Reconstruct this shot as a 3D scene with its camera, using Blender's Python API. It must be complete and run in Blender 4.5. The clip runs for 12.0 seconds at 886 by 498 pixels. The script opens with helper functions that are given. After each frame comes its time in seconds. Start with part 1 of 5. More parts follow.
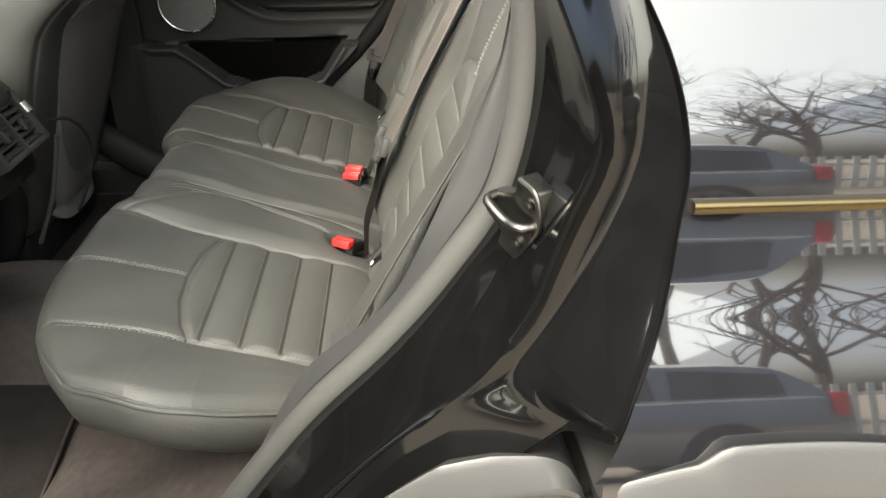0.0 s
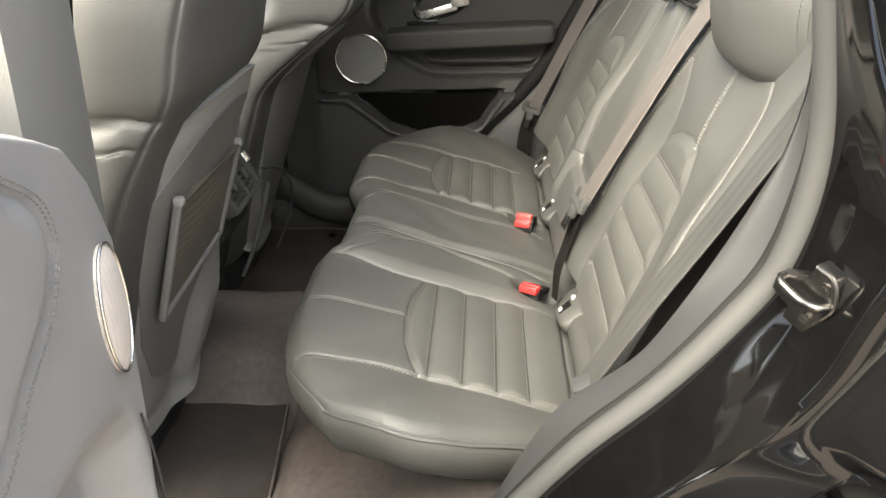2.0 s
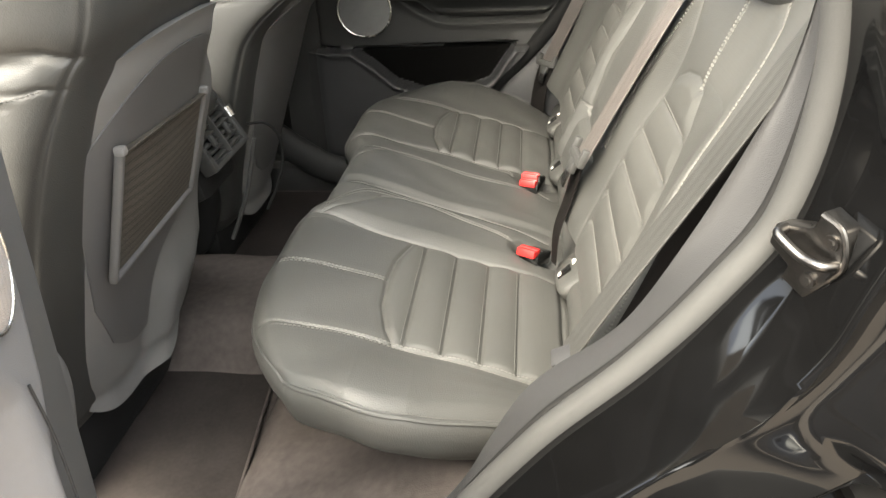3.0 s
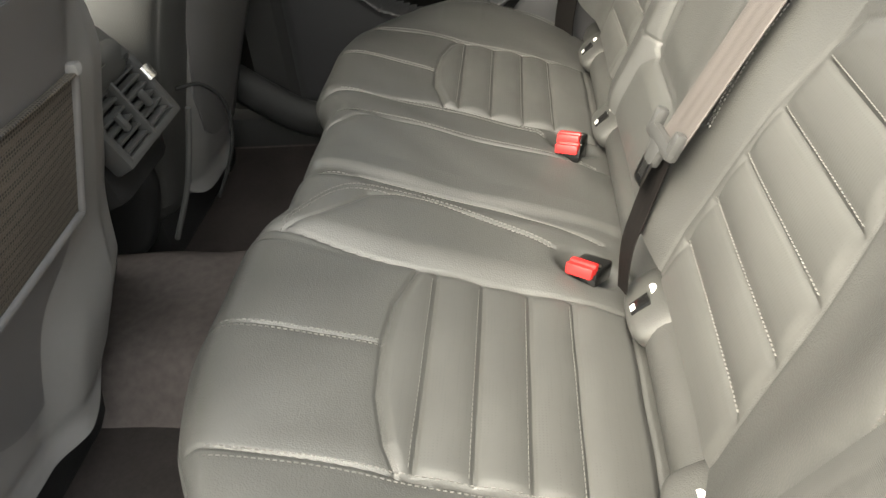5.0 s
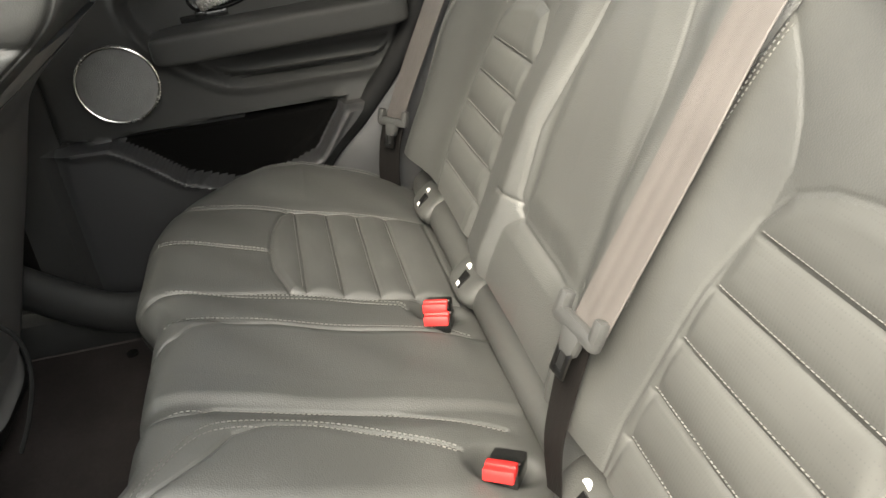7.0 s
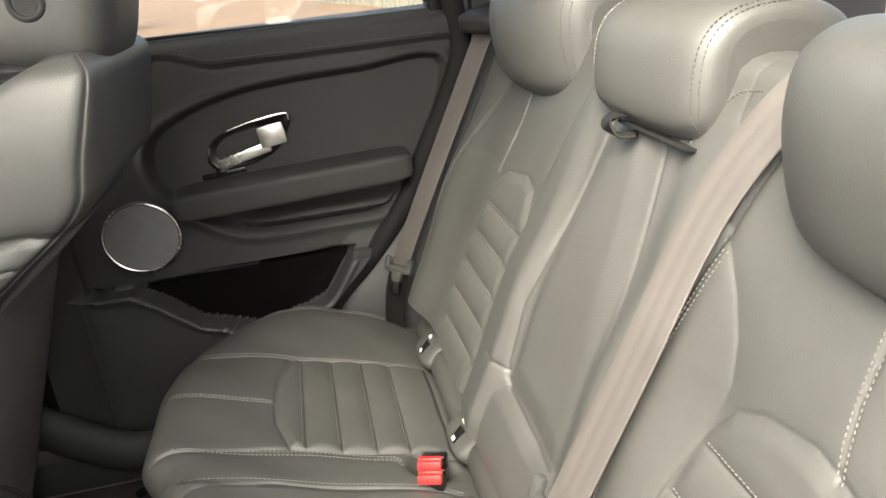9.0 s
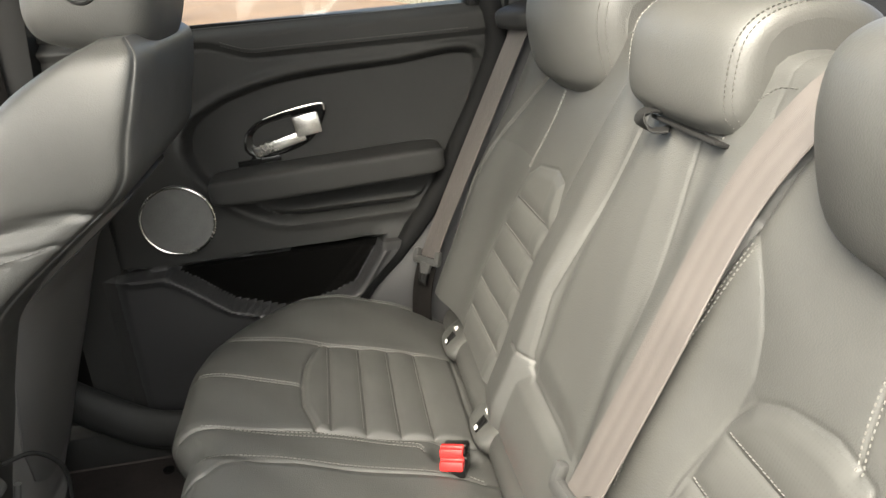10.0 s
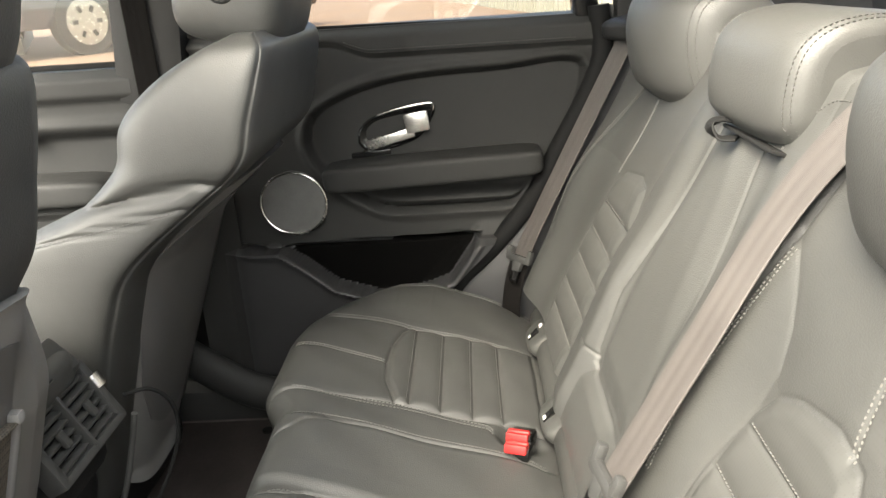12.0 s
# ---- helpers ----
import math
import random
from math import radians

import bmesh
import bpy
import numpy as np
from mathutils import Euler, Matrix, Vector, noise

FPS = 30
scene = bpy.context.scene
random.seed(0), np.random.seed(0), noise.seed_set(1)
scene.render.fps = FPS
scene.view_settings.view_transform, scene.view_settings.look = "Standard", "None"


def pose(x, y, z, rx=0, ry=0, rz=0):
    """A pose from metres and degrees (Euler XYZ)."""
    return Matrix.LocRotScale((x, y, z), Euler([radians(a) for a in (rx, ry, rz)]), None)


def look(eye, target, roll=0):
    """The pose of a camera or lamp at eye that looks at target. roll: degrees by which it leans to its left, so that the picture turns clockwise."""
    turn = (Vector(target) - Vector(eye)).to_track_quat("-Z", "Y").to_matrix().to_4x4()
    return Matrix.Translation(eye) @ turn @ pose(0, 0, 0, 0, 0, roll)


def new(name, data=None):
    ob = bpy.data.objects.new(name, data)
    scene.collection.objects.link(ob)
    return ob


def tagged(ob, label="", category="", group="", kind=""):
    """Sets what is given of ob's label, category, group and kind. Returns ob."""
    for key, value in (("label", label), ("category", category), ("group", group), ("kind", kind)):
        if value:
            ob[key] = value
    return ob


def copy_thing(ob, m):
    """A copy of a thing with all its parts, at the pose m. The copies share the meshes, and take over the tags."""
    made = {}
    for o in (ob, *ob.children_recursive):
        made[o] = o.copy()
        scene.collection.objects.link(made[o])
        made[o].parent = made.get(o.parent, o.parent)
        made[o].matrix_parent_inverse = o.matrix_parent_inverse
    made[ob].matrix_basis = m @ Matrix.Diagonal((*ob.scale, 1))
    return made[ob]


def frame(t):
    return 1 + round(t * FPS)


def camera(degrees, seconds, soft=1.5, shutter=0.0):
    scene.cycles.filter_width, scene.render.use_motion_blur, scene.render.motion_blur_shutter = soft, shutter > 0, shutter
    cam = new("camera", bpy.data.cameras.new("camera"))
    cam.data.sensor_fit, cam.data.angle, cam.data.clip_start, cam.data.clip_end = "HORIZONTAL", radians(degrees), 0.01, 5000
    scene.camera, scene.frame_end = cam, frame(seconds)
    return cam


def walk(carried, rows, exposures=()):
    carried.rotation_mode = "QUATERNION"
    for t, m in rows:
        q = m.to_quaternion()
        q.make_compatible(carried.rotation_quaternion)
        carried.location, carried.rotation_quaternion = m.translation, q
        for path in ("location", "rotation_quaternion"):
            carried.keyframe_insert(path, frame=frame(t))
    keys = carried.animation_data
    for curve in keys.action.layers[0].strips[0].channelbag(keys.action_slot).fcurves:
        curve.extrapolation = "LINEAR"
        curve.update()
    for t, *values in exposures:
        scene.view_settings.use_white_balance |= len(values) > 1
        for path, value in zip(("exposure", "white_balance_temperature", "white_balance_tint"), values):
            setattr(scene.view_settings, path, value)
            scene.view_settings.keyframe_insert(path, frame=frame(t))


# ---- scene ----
cam = camera(61.24, 12.0)
PATH = [
    (0, (0.0310, -0.3310, 1.4010), (0.1109, 1.0700, 0.6323), -0.11),
    (0.5, (-0.1114, -0.3628, 1.4168), (-0.0555, 1.0088, 0.5949), -1.27),
    (1, (-0.1636, -0.3810, 1.4221), (-0.1769, 0.9508, 0.5353), -1.20),
    (1.5, (-0.1582, -0.3965, 1.4497), (-0.2153, 0.9731, 0.6246), -1.35),
    (2, (-0.1565, -0.4130, 1.4853), (-0.2458, 1.0161, 0.7714), -1.30),
    (2.5, (-0.1358, -0.3932, 1.4489), (-0.2561, 1.0293, 0.7264), -2.76),
    (3, (-0.0796, -0.3186, 1.4196), (-0.2531, 1.0739, 0.6510), -2.79),
    (3.2, (-0.0409, -0.2837, 1.4247), (-0.2878, 1.1033, 0.6662), -3.12),
    (4.8, (-0.1343, 0.0486, 1.3614), (-0.3185, 1.3059, 0.3891), -6.60),
    (5, (-0.1383, 0.0896, 1.3592), (-0.3146, 1.3648, 0.4091), -6.11),
    (5.5, (-0.1646, 0.1628, 1.3464), (-0.2709, 1.4532, 0.4064), -5.93),
    (6, (-0.1871, 0.2058, 1.3547), (-0.1344, 1.5131, 0.4337), -5.65),
    (6.5, (-0.2061, 0.2334, 1.3620), (0.0047, 1.5665, 0.5028), -5.33),
    (7, (-0.2064, 0.2519, 1.3809), (0.0444, 1.6245, 0.5979), -6.10),
    (7.5, (-0.1913, 0.2751, 1.4071), (0.0756, 1.6784, 0.6864), -7.71),
    (7.7, (-0.1767, 0.2796, 1.4234), (0.0966, 1.6929, 0.7249), -8.71),
    (9.3, (-0.1542, 0.2209, 1.4798), (0.0665, 1.6976, 0.9049), -5.73),
    (9.5, (-0.1518, 0.2262, 1.4778), (0.0564, 1.7060, 0.9061), -5.47),
    (10, (-0.1661, 0.2092, 1.4728), (0.0158, 1.6883, 0.8904), -5.19),
    (10.5, (-0.1559, 0.1892, 1.4676), (0.0172, 1.6677, 0.8811), -5.24),
    (11, (-0.1463, 0.1602, 1.4751), (0.0518, 1.6426, 0.9065), -5.31),
    (11.5, (-0.1532, 0.1371, 1.4570), (0.0275, 1.6230, 0.8919), -4.49),
    (12, (-0.1171, 0.1299, 1.4677), (-0.1893, 1.6330, 0.9240), -3.87),
]

EXPOSURE = [(0.0, 2.48, 6550, -2), (0.6, 2.95, 6500, -1), (1.5, 2.94, 6600, 0), (3.0, 3.02, 6600, 0), (5.0, 3.04, 6550, -1), (6.0, 3.06, 6500, -1), (6.5, 2.97, 6500, -1), (7.5, 2.96, 6500, -1), (11.0, 2.96, 6500, 0), (12.0, 3.02, 6500, 0)]
walk(cam, [(t, look(eye, target, roll)) for t, eye, target, roll in PATH], EXPOSURE)

# ---- light ----
world = bpy.data.worlds.new("overcast_sky")
scene.world = world
world.use_nodes = True
wn = world.node_tree.nodes
sky = wn.new("ShaderNodeTexSky")
sky.sky_type, sky.sun_disc = "NISHITA", False
sky.sun_elevation, sky.sun_rotation = radians(50), radians(214)
sky.air_density, sky.dust_density, sky.ozone_density = 0.35, 7.0, 0.0
haze = wn.new("ShaderNodeMix")          # thin winter haze warms the sky a little
haze.data_type, haze.blend_type = "RGBA", "MULTIPLY"
haze.inputs["Factor"].default_value, haze.inputs["B"].default_value = 1.0, (1.0, 0.992, 0.97, 1)
world.node_tree.links.new(sky.outputs[0], haze.inputs["A"])
world.node_tree.links.new(haze.outputs["Result"], wn["Background"].inputs[0])
wn["Background"].inputs[1].default_value = 0.25
sun_data = bpy.data.lights.new("sun", "SUN")
sun_data.energy, sun_data.angle, sun_data.color = 1.65, radians(125), (1.0, 0.96, 0.9)
sun = new("sun", sun_data)
sun.matrix_world = look((-2.0, -2.4, 5.0), (0, 0.6, 0.8))

YC = 0.955          # the car's middle
GROUND = 0.176


# ---- materials ----
def mat(name, color, rough=0.5, metal=0.0, vary=0.12, scale=6.0, bump=0.0, bump_scale=300.0, coat=0.0, spec=0.5, grain="noise", rough_vary=0.1, stretch=None):
    """A procedural surface: large and fine variation of colour and gloss, and a fine relief."""
    m = bpy.data.materials.new(name)
    m.use_nodes = True
    n, l = m.node_tree.nodes, m.node_tree.links
    b = n["Principled BSDF"]
    b.inputs["Roughness"].default_value, b.inputs["Metallic"].default_value = rough, metal
    b.inputs["Specular IOR Level"].default_value, b.inputs["Coat Weight"].default_value = spec, coat
    b.inputs["Coat Roughness"].default_value, b.inputs["Coat IOR"].default_value = 0.02, 1.75
    tc = n.new("ShaderNodeTexCoord")
    big, fine = n.new("ShaderNodeTexNoise"), n.new("ShaderNodeTexNoise")
    big.inputs["Scale"].default_value, big.inputs["Detail"].default_value = scale, 4
    fine.inputs["Scale"].default_value, fine.inputs["Detail"].default_value = scale * 14, 3
    src = tc.outputs["Object"]
    if stretch:
        mp = n.new("ShaderNodeMapping")
        mp.inputs["Scale"].default_value = stretch
        l.new(src, mp.inputs[0])
        src = mp.outputs[0]
    l.new(src, big.inputs[0]), l.new(src, fine.inputs[0])
    mix = n.new("ShaderNodeMath")
    mix.operation = "ADD"
    half = n.new("ShaderNodeMath")
    half.operation = "MULTIPLY"
    half.inputs[1].default_value = 0.5
    l.new(big.outputs[0], mix.inputs[0]), l.new(fine.outputs[0], half.inputs[0]), l.new(half.outputs[0], mix.inputs[1])
    ramp = n.new("ShaderNodeMapRange")
    ramp.inputs[1].default_value, ramp.inputs[2].default_value = 0.45, 1.05
    ramp.inputs[3].default_value, ramp.inputs[4].default_value = 1 - vary, 1 + vary
    l.new(mix.outputs[0], ramp.inputs[0])
    mul = n.new("ShaderNodeVectorMath")
    mul.operation = "SCALE"
    mul.inputs[0].default_value = color[:3]
    l.new(ramp.outputs[0], mul.inputs["Scale"])
    l.new(mul.outputs[0], b.inputs["Base Color"])
    rr = n.new("ShaderNodeMapRange")
    rr.inputs[1].default_value, rr.inputs[2].default_value = 0.45, 1.05
    rr.inputs[3].default_value, rr.inputs[4].default_value = max(0.0, rough - rough_vary * rough), min(1.0, rough + rough_vary * rough)
    l.new(mix.outputs[0], rr.inputs[0]), l.new(rr.outputs[0], b.inputs["Roughness"])
    if bump:
        if grain == "cells":
            g = n.new("ShaderNodeTexVoronoi")
            g.inputs["Scale"].default_value = bump_scale
            out = g.outputs["Distance"]
        elif grain == "weave":
            g = n.new("ShaderNodeTexWave")
            g.inputs["Scale"].default_value, g.inputs["Distortion"].default_value = bump_scale, 0.4
            out = g.outputs["Fac"]
        else:
            g = n.new("ShaderNodeTexNoise")
            g.inputs["Scale"].default_value, g.inputs["Detail"].default_value = bump_scale, 2
            out = g.outputs[0]
        l.new(src, g.inputs["Vector"])
        bp = n.new("ShaderNodeBump")
        bp.inputs["Strength"].default_value, bp.inputs["Distance"].default_value = bump, 0.001
        l.new(out, bp.inputs["Height"]), l.new(bp.outputs[0], b.inputs["Normal"])
    return m


LEATHER = mat("grey_leather", (0.041, 0.0411, 0.0388), 0.52, vary=0.14, scale=5, bump=0.22, bump_scale=620, grain="cells", spec=0.55)
PERFORATED = mat("perforated_leather", (0.045, 0.045, 0.0425), 0.57, vary=0.10, scale=5, bump=0.07, bump_scale=300, grain="cells", spec=0.4)
for node in PERFORATED.node_tree.nodes:
    if node.type == "TEX_VORONOI":
        node.inputs["Randomness"].default_value = 0.12
SEAT_BACK_SHELL = mat("soft_black_plastic", (0.16, 0.156, 0.152), 0.55, vary=0.1, scale=8, bump=0.2, bump_scale=1200, grain="cells")
TRIM = mat("dark_grained_plastic", (0.016, 0.016, 0.016), 0.5, vary=0.1, scale=7, bump=0.3, bump_scale=1000, grain="cells", spec=0.22)
DOOR_TRIM = mat("soft_dark_door_trim", (0.025, 0.025, 0.0245), 0.58, vary=0.1, scale=7, bump=0.25, bump_scale=1000, grain="cells", spec=0.2)
GREY_TRIM = mat("grey_pillar_plastic", (0.10, 0.10, 0.097), 0.55, vary=0.08, scale=7, bump=0.25, bump_scale=1000, grain="cells")
CARPET = mat("charcoal_carpet", (0.060, 0.052, 0.049), 0.95, vary=0.4, scale=5, bump=0.7, bump_scale=700, spec=0.1)
MAT_PILE = mat("dark_floor_mat", (0.025, 0.0215, 0.0205), 0.95, vary=0.35, scale=12, bump=1.0, bump_scale=800, spec=0.1)
RUBBER = mat("black_rubber", (0.008, 0.008, 0.008), 0.75, vary=0.2, scale=20, bump=0.2, bump_scale=400, spec=0.15)
# near-black that stands in for the shade inside the door bin
BIN_SHADE = mat("bin_shade_black", (0.0028, 0.0027, 0.0026), 0.95, vary=0.2, scale=20, bump=0.3, bump_scale=600, spec=0.03)
SEAL = mat("grey_flocked_rubber", (0.02, 0.02, 0.0195), 0.75, vary=0.1, scale=12, bump=0.2, bump_scale=900)
PAINT = mat("black_metallic_paint", (0.006, 0.006, 0.007), 0.05, vary=0.2, scale=30, coat=1.0, rough_vary=0.3)
SEAT_PANEL = mat("dark_soft_plastic", (0.10, 0.098, 0.097), 0.5, vary=0.1, scale=8, bump=0.2, bump_scale=1200, grain="cells")
JAMB = mat("black_door_shut_paint", (0.0022, 0.0022, 0.0023), 0.06, vary=0.2, scale=30, rough_vary=0.3, spec=0.36, coat=0.0)
# door trim again, paled to put the open door's daylight into its colour
DOOR_TRIM_LIT = mat("daylit_door_trim", (0.185, 0.182, 0.182), 0.5, vary=0.06, scale=7, bump=0.25, bump_scale=1000, grain="cells")
PILLAR = mat("slate_pillar_plastic", (0.023, 0.023, 0.024), 0.5, vary=0.08, scale=7, bump=0.25, bump_scale=1000, grain="cells")
VENT_GREY = mat("mid_grey_console_plastic", (0.04, 0.04, 0.039), 0.45, vary=0.08, scale=9, bump=0.15, bump_scale=1000, grain="cells")
GLOSS_BLACK = mat("gloss_black_plastic", (0.007, 0.007, 0.007), 0.2, vary=0.1, scale=10, spec=0.35)
CHROME = mat("satin_chrome", (0.55, 0.54, 0.515), 0.26, metal=1.0, vary=0.05, scale=20)
STEEL = mat("dull_steel", (0.11, 0.105, 0.1), 0.3, metal=1.0, vary=0.2, scale=25)
GOLD = mat("bronze_tinted_chrome", (0.10, 0.078, 0.04), 0.25, metal=1.0, vary=0.08, scale=20)
CLADDING = mat("silver_grey_cladding", (0.0266, 0.0266, 0.0274), 0.42, vary=0.06, scale=8, bump=0.15, bump_scale=900)
BELT = mat("woven_grey_belt", (0.058, 0.0518, 0.0485), 0.5, vary=0.12, scale=15, bump=0.25, bump_scale=600, grain="weave")
BELT_GREY = mat("woven_charcoal_belt", (0.03, 0.03, 0.0285), 0.6, vary=0.1, scale=15, bump=0.25, bump_scale=600, grain="weave", spec=0.3)
# black webbing; also used for the shade in the gap beside the backrest
BELT_AND_GAP_BLACK = mat("black_belt_and_gap_shade", (0.0065, 0.0058, 0.0055), 0.75, vary=0.1, scale=15, bump=0.3, bump_scale=400, grain="weave", spec=0.06)
RED = mat("red_button_plastic", (0.42, 0.015, 0.015), 0.4, vary=0.05, scale=20)
WHITE = mat("white_print", (0.8, 0.8, 0.78), 0.5, vary=0.04, scale=20)
THREAD = mat("pale_grey_thread", (0.095, 0.093, 0.087), 0.7, vary=0.1, scale=60)
MESH_NET = mat("brown_grey_netting", (0.066, 0.057, 0.045), 0.8, vary=0.15, scale=40, bump=1.0, bump_scale=420, grain="cells")
GRILLE = mat("fine_metal_grille", (0.16, 0.16, 0.155), 0.5, metal=0.6, vary=0.1, scale=40, bump=0.8, bump_scale=700, grain="cells")
# the far door's grille again, its colour lightened for daylight
GRILLE_LIT = mat("daylit_grille", (0.5, 0.46, 0.42), 0.5, metal=0.0, vary=0.08, scale=40, bump=0.8, bump_scale=700, grain="cells")
# kept pale so that the unseen ceiling bounces fill into the cabin
BEIGE_HEAD = mat("pale_grey_headlining", (0.6, 0.59, 0.56), 0.9, vary=0.06, scale=10, bump=0.4, bump_scale=600)
TREAD = mat("tyre_rubber", (0.0125, 0.011, 0.0095), 0.8, vary=0.3, scale=14, bump=0.3, bump_scale=200, spec=0.15)
EARTH = mat("orange_brown_earth", (0.052, 0.028, 0.0135), 0.9, vary=0.3, scale=1.5, bump=0.6, bump_scale=25)
CREAM = mat("cream_painted_boards", (0.135, 0.130, 0.105), 0.6, vary=0.08, scale=3, bump=0.2, bump_scale=60)
GREY_CAR = mat("grey_car_paint", (0.22, 0.225, 0.235), 0.2, metal=0.4, vary=0.05, scale=10, coat=0.8)
DARK_CAR = mat("dark_car_paint", (0.02, 0.022, 0.03), 0.15, vary=0.05, scale=10, coat=0.8)
LAMP_RED = mat("red_lamp_lens", (0.6, 0.02, 0.03), 0.15, vary=0.05, scale=20)
BARK = mat("bare_bark", (0.12, 0.09, 0.07), 0.9, vary=0.3, scale=6, bump=0.8, bump_scale=40)
PALE_STONE = mat("pale_fence_paint", (0.6, 0.6, 0.56), 0.7, vary=0.1, scale=5)


def holes(m, scale, dark, size):
    """Rows of small dark holes, as in a net or a punched sheet."""
    n, l = m.node_tree.nodes, m.node_tree.links
    b = n["Principled BSDF"]
    old = b.inputs["Base Color"].links[0].from_socket
    tc, vo, rng, mul = n.new("ShaderNodeTexCoord"), n.new("ShaderNodeTexVoronoi"), n.new("ShaderNodeMapRange"), n.new("ShaderNodeVectorMath")
    vo.inputs["Scale"].default_value, vo.inputs["Randomness"].default_value = scale, 0.1
    rng.inputs[1].default_value, rng.inputs[2].default_value, rng.inputs[3].default_value = size, size + 0.12, dark
    mul.operation = "SCALE"
    l.new(tc.outputs["Object"], vo.inputs["Vector"]), l.new(vo.outputs["Distance"], rng.inputs[0])
    l.new(old, mul.inputs[0]), l.new(rng.outputs[0], mul.inputs["Scale"]), l.new(mul.outputs[0], b.inputs["Base Color"])


holes(MESH_NET, 260, 0.15, 0.3)
holes(PERFORATED, 300, 0.8, 0.14)
holes(GRILLE, 500, 0.4, 0.25)
holes(GRILLE_LIT, 500, 0.7, 0.25)


def two_tone_ground():
    """Grey-tan gravel round the car that gives way to orange earth on the bank."""
    m = EARTH
    n, l = m.node_tree.nodes, m.node_tree.links
    tc, sep, ns = n.new("ShaderNodeTexCoord"), n.new("ShaderNodeSeparateXYZ"), n.new("ShaderNodeTexNoise")
    ns.inputs["Scale"].default_value, ns.inputs["Detail"].default_value = 1.2, 5
    add, rng, mix = n.new("ShaderNodeMath"), n.new("ShaderNodeMapRange"), n.new("ShaderNodeMix")
    add.operation, mix.data_type = "MULTIPLY_ADD", "RGBA"
    add.inputs[1].default_value = 3.0
    l.new(tc.outputs["Object"], sep.inputs[0]), l.new(tc.outputs["Object"], ns.inputs[0])
    l.new(ns.outputs[0], add.inputs[0]), l.new(sep.outputs["Y"], add.inputs[2]), l.new(add.outputs[0], rng.inputs[0])
    rng.inputs[1].default_value, rng.inputs[2].default_value = 2.4, 3.8
    b = n["Principled BSDF"]
    old = b.inputs["Base Color"].links[0].from_socket
    l.new(rng.outputs[0], mix.inputs["Factor"])
    mix.inputs["A"].default_value = (0.19, 0.160, 0.132, 1)
    l.new(old, mix.inputs["B"]), l.new(mix.outputs["Result"], b.inputs["Base Color"])


two_tone_ground()


def glass_mat(name, tint, rough=0.0):
    m = bpy.data.materials.new(name)
    m.use_nodes = True
    b = m.node_tree.nodes["Principled BSDF"]
    b.inputs["Base Color"].default_value = (*tint, 1)
    b.inputs["Transmission Weight"].default_value, b.inputs["Roughness"].default_value, b.inputs["IOR"].default_value = 1.0, rough, 1.45
    return m


GLASS = glass_mat("tinted_car_glass", (0.72, 0.735, 0.70))
TINTED = mat("dark_tinted_glass", (0.012, 0.014, 0.015), 0.04, vary=0.05, scale=3, coat=0.5)


# ---- shapes ----
def smooth(a, b, v):
    t = np.clip((np.asarray(v, float) - a) / (b - a), 0, 1)
    return t * t * (3 - 2 * t)


def line(points, n):
    """n points along a smooth curve through the points given (Catmull-Rom, even by chord length)."""
    p = np.array(points, float)
    d = np.r_[0, np.cumsum(np.linalg.norm(np.diff(p, axis=0), axis=1))]
    m = np.zeros_like(p)
    m[1:-1] = (p[2:] - p[:-2]) / (d[2:] - d[:-2])[:, None]
    m[0], m[-1] = (p[1] - p[0]) / (d[1] - d[0]), (p[-1] - p[-2]) / (d[-1] - d[-2])
    s = np.linspace(0, d[-1], n)
    i = np.clip(np.searchsorted(d, s, "right") - 1, 0, len(p) - 2)
    h = (d[i + 1] - d[i])[:, None]
    t = ((s - d[i])[:, None]) / h
    return ((2 * t**3 - 3 * t**2 + 1) * p[i] + (t**3 - 2 * t**2 + t) * h * m[i] + (-2 * t**3 + 3 * t**2) * p[i + 1] + (t**3 - t**2) * h * m[i + 1])


def inside(poly, x, z):
    """How far (x, z) lies inside a closed outline; outside it is negative."""
    p = np.array(poly, float)
    q = np.roll(p, -1, axis=0)
    x, z = np.asarray(x, float), np.asarray(z, float)
    dist, odd = np.full(x.shape, 1e9), np.zeros(x.shape, bool)
    for (ax, az), (bx, bz) in zip(p, q):
        ex, ez = bx - ax, bz - az
        t = np.clip(((x - ax) * ex + (z - az) * ez) / (ex * ex + ez * ez + 1e-12), 0, 1)
        dist = np.minimum(dist, np.hypot(x - ax - t * ex, z - az - t * ez))
        odd ^= ((az > z) != (bz > z)) & (x < ex * (z - az) / (ez if abs(ez) > 1e-12 else 1e-12) + ax)
    return np.where(odd, dist, -dist)


def near_line(points, x, z):
    """The distance from an open line of points."""
    p = np.array(points, float)
    x, z = np.asarray(x, float), np.asarray(z, float)
    dist = np.full(x.shape, 1e9)
    for (ax, az), (bx, bz) in zip(p[:-1], p[1:]):
        ex, ez = bx - ax, bz - az
        t = np.clip(((x - ax) * ex + (z - az) * ez) / (ex * ex + ez * ez + 1e-12), 0, 1)
        dist = np.minimum(dist, np.hypot(x - ax - t * ex, z - az - t * ez))
    return dist


